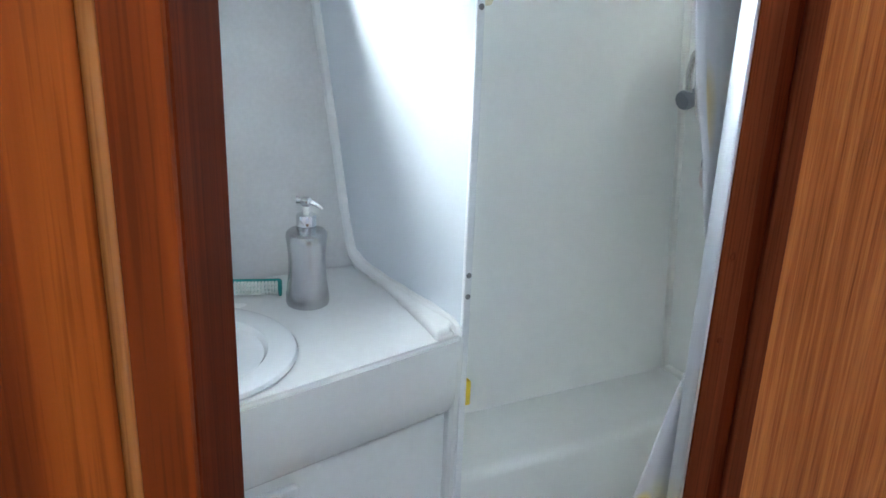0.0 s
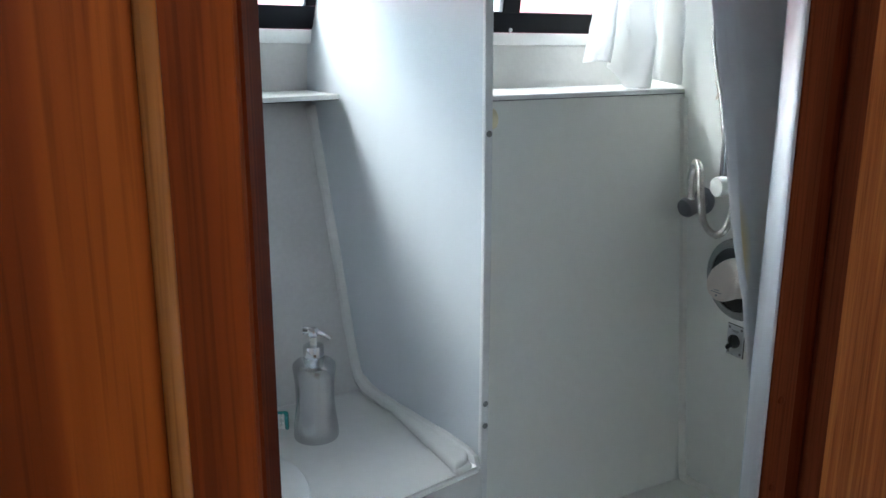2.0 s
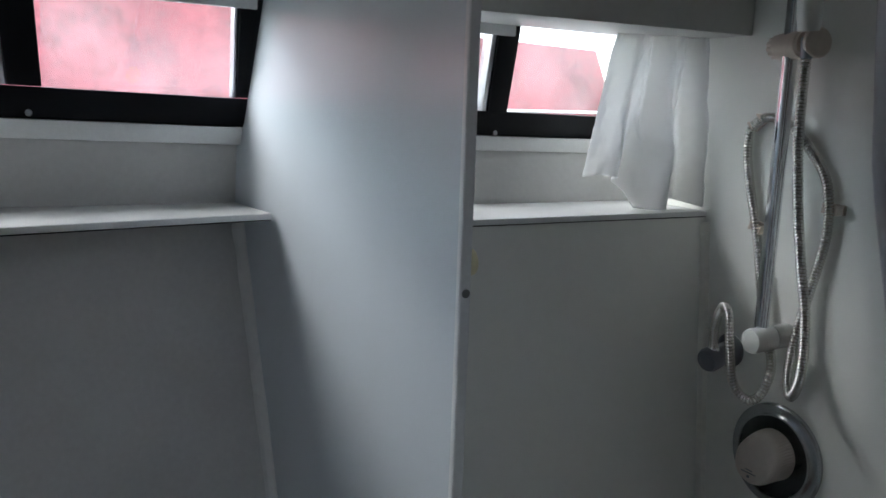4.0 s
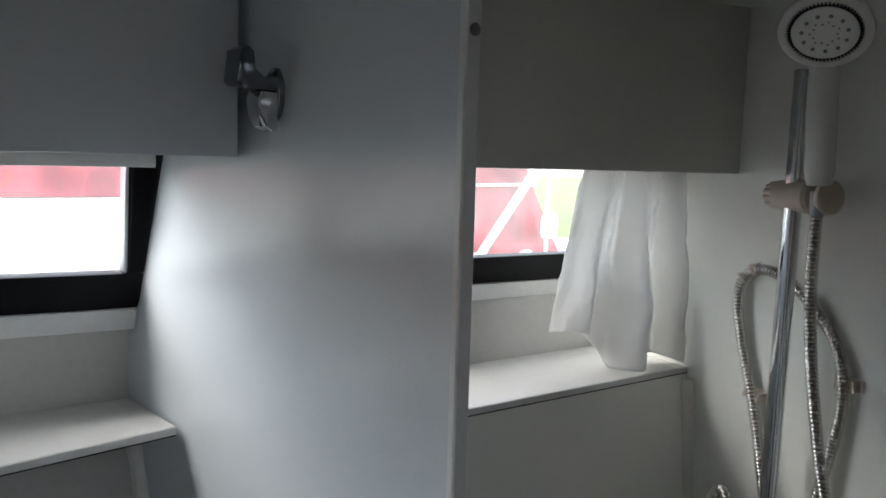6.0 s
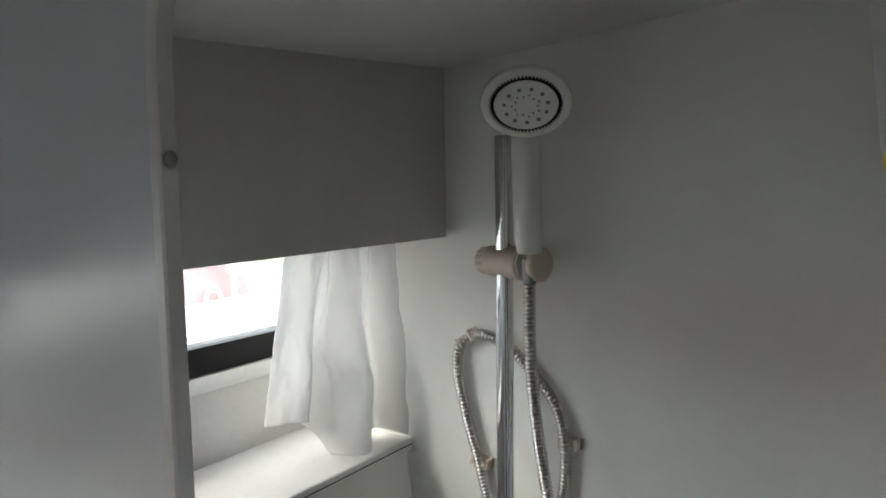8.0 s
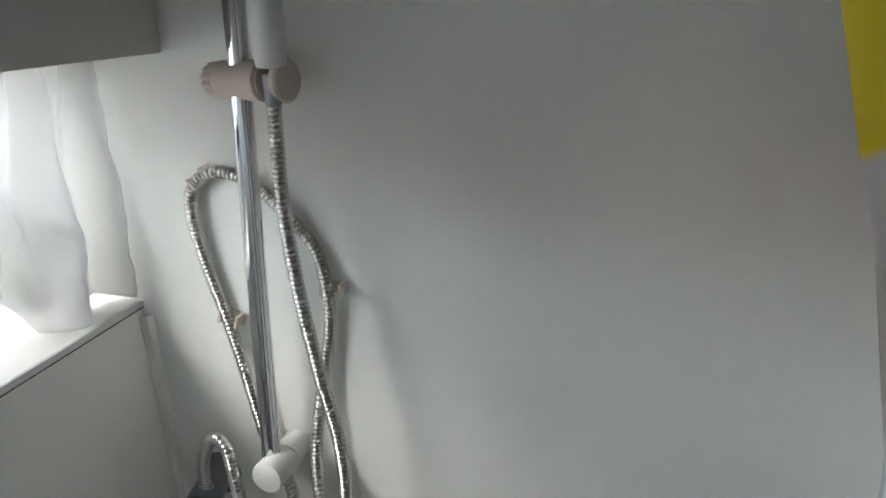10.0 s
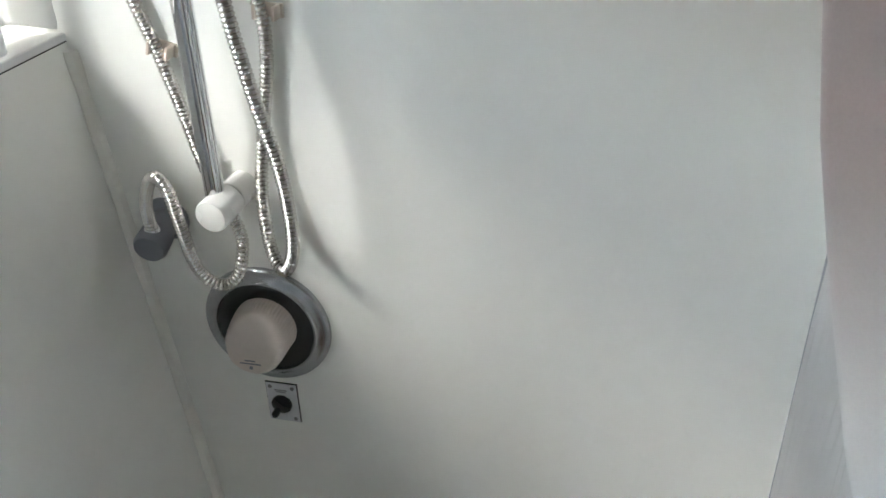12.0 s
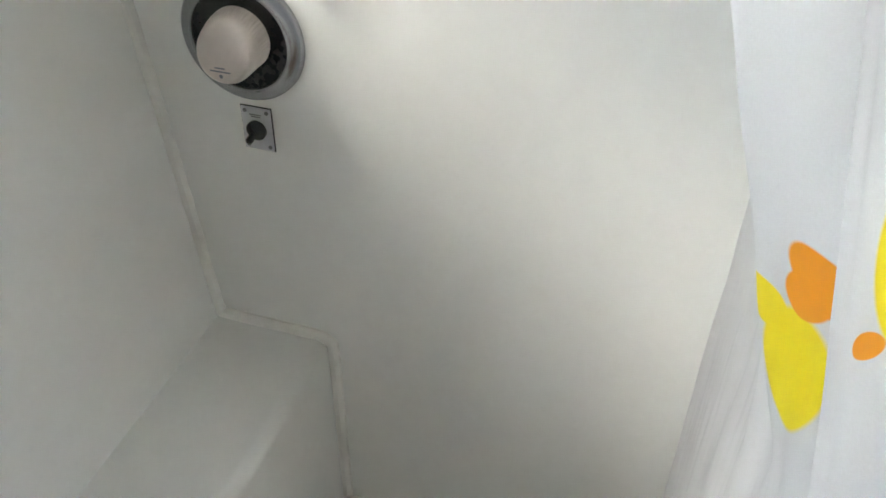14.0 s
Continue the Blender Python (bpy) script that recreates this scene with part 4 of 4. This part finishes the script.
def mixer():
    cy, cz = 1.140, 1.031
    t = thing("shower_mixer", (XW, cy, cz), "recessed round shower mixer with a faded pinkish knob", "shower mixer")
    f = along((XW, cy, cz), (XW - 1, cy, cz))
    bm = B()
    turned(bm, [(0.0850, 0.0), (0.0860, 0.002), (0.0852, 0.0065), (0.0830, 0.0085), (0.0800, 0.0088), (0.0715, 0.0120), (0.0690, 0.0140), (0.0668, 0.0140), (0.0655, 0.0115), (0.0650, 0.003)], f, 80, close=False)
    part("face_ring", bm, "ring", t)
    bm = B()
    turned(bm, [(0.0652, 0.0105), (0.0640, 0.0060), (0.0600, 0.0022), (0.0540, 0.0016), (0.0525, 0.0048), (0.0480, 0.0055), (0.030, 0.0050)], f, 64)
    cup = part("recess_cup", bm, "black_gloss", t, "glossy black recess")
    bm = B()
    turned(bm, [(0.006, 0.004), (0.0055, 0.008), (0.003, 0.0095)], along((XW, cy + 0.004, cz + 0.052), (XW - 1, cy + 0.004, cz + 0.052)), 16)
    part("screw", bm, "alu", cup)
    # fluted knob, its front cut back towards the top
    k = Matrix(((0, 0, -1, XW - 0.002), (1, 0, 0, cy - 0.001), (0, 1, 0, cz + 0.004), (0, 0, 0, 1)))
    rows = [(0.0415, 0.004), (0.0420, 0.007), (0.0416, 0.014), (0.0410, 0.024), (0.0404, 0.034), (0.0396, 0.044), (0.0385, 0.0495), (0.0360, 0.0535), (0.0320, 0.0555), (0.0200, 0.0565), (0.0080, 0.0568)]
    bm = B()
    n = 112
    turned(bm, rows, Matrix(), n)
    flute = (0.0, 0.020, 0.035, 0.035, 0.030, 0.010, 0.0, 0.0, 0.0, 0.0, 0.0)
    for i, v in enumerate(bm.verts):
        r = i // n
        if i % 2:
            v.co.x *= 1 - flute[r]
            v.co.y *= 1 - flute[r]
        if r >= 3:
            share = (rows[r][1] - 0.024) / 0.033
            v.co.z -= share * (0.010 * max(-0.6, v.co.y / 0.04) + 0.010 * max(0.0, v.co.y / 0.04 - 0.15))
            v.co.y -= 0.004 * share
    bm.transform(k)
    bmesh.ops.recalc_face_normals(bm, faces=bm.faces[:])
    knob = part("knob", bm, "pinkish", t, "faded pinkish fluted knob", smooth=22)
    for off, wd in ((-0.0180, 0.014), (-0.0225, 0.028)):
        bm = B()
        box(bm, (-wd / 2, off - 0.0008, 0.0625), (wd / 2, off + 0.0008, 0.0632))
        bm.transform(k @ Matrix.Translation((0.002, 0.0, -0.0010)))
        part("lettering_bar", bm, "grey_plastic", knob)
    bm = B()
    turned(bm, [(0.0026, 0.0595), (0.0026, 0.0634), (0.0012, 0.0638)], k @ Matrix.Translation((0.002, -0.0290, -0.0015)), 14)
    part("indicator_dot", bm, "grey_plastic", knob)


mixer()


def pump_switch():
    y0, y1, z0, z1 = 1.114, 1.158, 0.867, 0.932
    t = thing("pump_switch", (XW, (y0 + y1) / 2, z0), "small metal switch plate with a black toggle on the shower wall", "switch")
    part("plate_gasket", box(B(), (XW - 0.0012, y0 - 0.001, z0 - 0.001), (XW, y1 + 0.001, z1 + 0.001)), "black_gloss", t)
    plate = part("plate", box(B(), (XW - 0.003, y0, z0), (XW - 0.0012, y1, z1), 0.0006, 1), "alu", t, "brushed metal plate")
    for y in (y0 + 0.006, y1 - 0.006):
        for z in (z0 + 0.006, z1 - 0.006):
            bm = B()
            turned(bm, [(0.0030, 0.0), (0.0028, 0.001), (0.0014, 0.0016)], along((XW - 0.003, y, z), (XW - 1, y, z)), 12)
            part("screw", bm, "screw", plate)
    c = Vector((XW - 0.003, (y0 + y1) / 2 + 0.001, z0 + 0.031))
    bm = B()
    turned(bm, [(0.0145, 0.0), (0.0145, 0.004), (0.012, 0.006), (0.006, 0.0075)], along(c, c + Vector((-1, 0, 0))), 28)
    part("boot", bm, "black_gloss", t, "black rubber boot")
    bm = B()
    turned(bm, [(0.0048, 0.0), (0.0052, 0.014), (0.003, 0.017)], along(c + Vector((-0.003, 0.003, -0.004)), c + Vector((-0.020, 0.018, -0.030))), 14)
    part("toggle", bm, "black_gloss", t)
    for dz, wd in ((0.014, 0.014), (0.011, 0.018)):
        part("lettering_bar", box(B(), (XW - 0.0034, c.y - wd / 2, z1 - dz - 0.0008), (XW - 0.003, c.y + wd / 2, z1 - dz + 0.0008)), "screw", plate)


pump_switch()


# ---- curtains ----
def sheet(bm, rows, cols, fn, flat=None):
    """A sheet from fn(u, v), u across and v up, both 0 to 1."""
    uvl = bm.loops.layers.uv.new("flat")
    g = [[bm.verts.new(fn(i / cols, j / rows)) for i in range(cols + 1)] for j in range(rows + 1)]
    for j in range(rows):
        for i in range(cols):
            f = bm.faces.new((g[j][i], g[j][i + 1], g[j + 1][i + 1], g[j + 1][i]))
            for lp, (a, b) in zip(f.loops, ((i, j), (i + 1, j), (i + 1, j + 1), (i, j + 1))):
                lp[uvl].uv = flat(a / cols, b / rows) if flat else (a / cols, b / rows)
    return bm


def window_curtain():
    t = thing("window_curtain", (1.17, 1.39, 1.406), "short sheer white curtain gathered at the window end", "curtain")

    def fn(u, v):
        low = 1 - v
        left, right = 1.116 - 0.046 * low, 1.262 - 0.006 * low
        # gathered towards the wall: the folds crowd at the far end
        x = left + (right - left) * u
        y = 1.418 - 0.050 * u + 0.010 * low * (1 - u)
        fold = 0.45 + 0.75 * low
        y += 0.018 * fold * math.sin(u * 15.0 + 1.4 + 1.1 * low) + 0.010 * fold * math.sin(u * 31 - 2.0 * low) * (0.4 + u)
        x += 0.010 * fold * math.sin(u * 19 + 0.8 + 1.6 * low) * u * (1 - u) * 2.2
        hem = 1.452 + 0.010 * math.sin(u * 9 + 0.5)
        tuft = 1 / (1 + math.exp(-(u - 0.42) * 40))
        hem -= 0.040 * tuft
        hem = max(hem, 1.4075)
        z = hem + (1.700 - hem) * v
        # one fold swings out over the shelf and is bent at its hem
        bend = math.exp(-((u - 0.55) / 0.10) ** 2)
        y -= (0.030 * low ** 1.4 + 0.012 * math.exp(-((low - 0.72) / 0.10) ** 2)) * bend
        x -= 0.018 * low ** 3 * bend - 0.006 * math.exp(-((low - 0.62) / 0.10) ** 2) * bend
        y += 0.006 * noise.noise(Vector((u * 6, v * 3, 1.0))) + 0.003 * noise.noise(Vector((u * 14, v * 7, 4.0))) + 0.0015 * noise.noise(Vector((u * 34, v * 20, 7.0)))
        return (min(x, XW - 0.003), y, z)

    bm = sheet(B(), 70, 150, fn)
    ob = part("cloth", bm, "net", t, smooth=80)
    sm = ob.modifiers.new("thickness", "SOLIDIFY")
    sm.thickness = 0.0006


window_curtain()


def shower_curtain():
    t = thing("shower_curtain", (0.92, 0.555, 0.15), "white shower curtain with yellow and orange print, gathered and tied", "curtain")

    def left_edge(z):
        return float(np.interp(z, (0.2, 0.5, 0.89, 1.07, 1.11, 1.15, 1.254, 1.344, 1.435, 1.549, 1.95), (0.34, 0.41, 0.523, 0.584, 0.592, 0.582, 0.556, 0.546, 0.546, 0.541, 0.53)))

    def first_crest(z):
        return float(np.interp(z, (0.1, 0.9, 1.1, 1.21, 1.40, 1.55, 1.95), (0.52, 0.507, 0.508, 0.520, 0.559, 0.590, 0.62)))

    def second_crest(z):
        return float(np.interp(z, (0.1, 1.05, 1.10, 1.19, 1.25, 1.30, 1.36, 1.40, 1.48, 1.55, 1.67, 1.80, 1.95), (0.505, 0.498, 0.506, 0.537, 0.554, 0.570, 0.588, 0.602, 0.625, 0.641, 0.661, 0.694, 0.712)))

    def far_crest(z):
        return float(np.interp(z, (0.1, 1.0, 1.07, 1.17, 1.3, 1.5, 1.65, 1.95), (0.502, 0.501, 0.508, 0.522, 0.540, 0.572, 0.595, 0.63)))

    def cloth_y(x, z):
        xe, a, b, f = left_edge(z), first_crest(z), second_crest(z), far_crest(z)
        xa = max(0.600, xe + 0.02)
        low = max(0.4945, min(a, b) - 0.040)
        knots = [(xe, max(0.497, a - 0.035)), (xa, a), (0.668, low), (0.740, b), (0.785, max(0.4945, b - 0.04))]
        for k in range(9):
            reach = max(0.0, 1 - k / 6.0)
            crest = 0.4965 + (f - 0.4965) * reach
            knots.append((0.815 + 0.05 * k, crest if k % 2 == 0 else 0.4945 + 0.35 * (crest - 0.4945)))
        for (x0, y0), (x1, y1) in zip(knots, knots[1:]):
            if x <= x1:
                q = max(0.0, (x - x0) / (x1 - x0))
                return y0 + (y1 - y0) * (0.5 - 0.5 * math.cos(math.pi * q))
        return knots[-1][1]

    def fn(u, v):
        z = 0.16 + 1.83 * v
        xe = left_edge(z)
        x = xe + (1.245 - xe) * u
        y = cloth_y(x, z)
        y += (0.0025 if x < 0.8 else 0.0015) * (-1.6 + math.sin((x - 0.6) * 205 + 1.2 * math.sin(z * 3))) * min(1.0, max(0.0, (z - 1.0) * 4)) * max(0.0, min(1.0, (x - xe) * 25))
        y += 0.0022 * noise.noise(Vector((x * 26, 0.0, z * 4))) + 0.0012 * noise.noise(Vector((x * 60, 3.0, z * 14)))
        return (x, max(0.4935, y), z)

    bm = sheet(B(), 120, 260, fn, lambda u, v: (left_edge(0.16 + 1.83 * v) * (1 - u) + 1.245 * u, 0.16 + 1.83 * v))
    ob = part("cloth", bm, "duck_back", t, smooth=80)
    ob.data.materials.append(M["duck_cloth"])
    sm = ob.modifiers.new("thickness", "SOLIDIFY")
    sm.thickness = 0.0006
    sm.material_offset = 1
    sm.material_offset_rim = 0


shower_curtain()


# ---- doorway joinery ----
def doorway():
    d = tagged(new("door_frame"), "varnished mahogany door frame with a metal edge strip", "door frame", kind="structure")
    d.location = (0.3, 0.4, 0.0)
    bpy.context.view_layer.update()
    # upright strip with screws, a groove coloured dark for shade and a rounded moulding
    yd = door_y(0.562)
    bm = B()
    prism(bm, [(0.563, yd - 0.004), (0.598, yd - 0.004), (0.598, yd + 0.010), (0.563, yd + 0.010)], 0.0, 1.98, 0.003)
    strip = part("jamb_strip", bm, "wood_dark", d, "dark red mahogany jamb strip")
    for z in (1.182, 1.090, 1.75, 0.5):
        bm = B()
        turned(bm, [(0.0042, 0.0), (0.0042, 0.0012), (0.002, 0.002)], along((0.577, yd - 0.004, z), (0.577, yd - 0.124, z)), 12)
        part("screw", bm, "wood_dark", strip)
    bm = B()
    prism(bm, [(0.5580, yd - 0.002), (0.5625, yd - 0.002), (0.5625, yd + 0.018), (0.5580, yd + 0.018)], 0.0, 1.98, 0.0015)
    part("edge_strip", bm, "alu", d, "grey anodised metal edge strip")
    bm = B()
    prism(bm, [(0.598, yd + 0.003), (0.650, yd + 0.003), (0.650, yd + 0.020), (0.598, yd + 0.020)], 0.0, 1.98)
    part("groove_board", bm, "wood_shaded", d)
    bm = B()
    prism(bm, [(0.622, yd - 0.006), (0.650, yd - 0.006), (0.650, yd + 0.003), (0.622, yd + 0.003)], 0.0, 1.98, 0.004, 4)
    part("moulding", bm, "wood_dark", d)
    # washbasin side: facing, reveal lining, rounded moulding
    # reveal turned from the light: its shade is in the wood colour
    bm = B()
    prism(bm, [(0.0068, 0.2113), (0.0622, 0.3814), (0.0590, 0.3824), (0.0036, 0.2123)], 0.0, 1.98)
    part("reveal_lining", bm, "wood_shaded", d, "mahogany reveal, darkened for its shade")
    bm = B()
    line = [Vector((-0.0220, 0.2055, z)) for z in (0.0, 0.5, 1.0, 1.5, 1.98)]
    tube(bm, line, 0.0034, 14)
    part("round_moulding", bm, "wood_highlight", d, "rounded wooden edge bead, coloured lighter for its highlight")


doorway()


# ---- outside ----
setting("ground", box(B(), (-60, 8.0, -0.75), (60, 90, -0.70)), "grass", "green bank across the water", "ground")
bm = B()
box(bm, (-90, 1.9, -1.1), (90, 8.0, -0.75))
M["water"] = surface("dull_harbour_water", (0.06, 0.075, 0.07), 0.08, vary=0.2, grain=3, stain=0.5, bump=0.25)
setting("water", bm, "water", "dull harbour water", "water")


def neighbour_boat():
    t = thing("moored_boat", (0.5, 4.0, -0.75), "moored boat with faded red topside and white deck edge", "boat")

    def sheer(x):
        return 1.51 - 0.32 * min(1.0, max(0.0, (x - 1.25) / 0.75))

    def plank(name, cols, mat, depth=0.9):
        bm = B()
        g = []
        for x0, z0, x1, z1, y in cols:
            row = []
            for k in range(9):
                f = k / 8
                row.append(bm.verts.new((x0 + (x1 - x0) * f, y + 0.05 * f + 0.02 * math.sin(f * 3.1), z0 + (z1 - z0) * f)))
            row.append(bm.verts.new((x1, y + depth, z1)))
            row.append(bm.verts.new((x0, y + depth, z0)))
            g.append(row)
        m = len(g[0])
        for a, b in zip(g, g[1:]):
            for i in range(m):
                bm.faces.new((a[i], b[i], b[(i + 1) % m], a[(i + 1) % m]))
        bm.faces.new(g[0])
        bm.faces.new(g[-1][::-1])
        bmesh.ops.recalc_face_normals(bm, faces=bm.faces[:])
        return part(name, bm, mat, t)

    red = []
    for k in range(49):
        f = k / 48
        x = -5.0 + 8.24 * f
        xt = -5.0 + 7.92 * f
        red.append((x, sheer(x), xt, 2.05 - 0.004 * k * (1 if k > 40 else 0), 3.62))
    plank("red_topside", red, "boat_red")
    white = [(-5.0 + 9.0 * k / 48, -0.9, -5.0 + 9.0 * k / 48, sheer(-5.0 + 9.0 * k / 48) - 0.003, 3.56) for k in range(49)]
    plank("white_hull", white, "boat_white", 1.2)
    bm = B()
    tube(bm, smooth_line([(-5.0, 3.585, 1.405), (-1.0, 3.545, 1.405), (1.3, 3.545, 1.405), (2.0, 3.55, 1.10), (3.9, 3.55, 1.05)], 0.1), 0.016, 8)
    part("rubbing_strake", bm, "alu_paint", t, "grey rubbing strake")
    bm = B()
    tube(bm, smooth_line([(1.95, 3.632, 1.545), (2.5, 3.632, 1.552), (3.10, 3.632, 1.56)], 0.1), 0.008, 8)
    part("white_stripe", bm, "boat_white", t)
    bm = B()
    tube(bm, [Vector((3.11, 3.60, 1.17)), Vector((3.11, 3.60, 1.30)), Vector((3.10, 3.60, 1.62))], 0.011, 10)
    turned(bm, [(0.03, 0.0), (0.042, 0.02), (0.042, 0.10), (0.03, 0.12)], Matrix.Translation((3.10, 3.575, 1.30)), 16)
    part("deck_fitting", bm, "boat_white", t, "white deck fitting with a block")
    for x in (2.68, 2.98):
        bm = B()
        z = sheer(x) - 0.003
        tube(bm, smooth_line([(x - 0.05, 3.60, z), (x - 0.03, 3.60, z + 0.045), (x + 0.03, 3.60, z + 0.045), (x + 0.05, 3.60, z)], 0.01), 0.009, 8)
        part("deck_eye", bm, "boat_white", t)


neighbour_boat()


def mooring_rope():
    t = thing("mooring_rope", (2.60, 3.585, 1.187), "taut white rope rising from the deck of the moored boat", "rope")
    bm = B()
    line = smooth_line([(2.645, 3.585, 1.187), (2.935, 3.59, 1.54), (3.225, 3.60, 1.89), (3.26, 3.62, 1.93)], 0.02)
    tube(bm, line, lambda i: 0.020 + 0.0012 * (i % 2), 10)
    part("rope", bm, "rope", t)


mooring_rope()
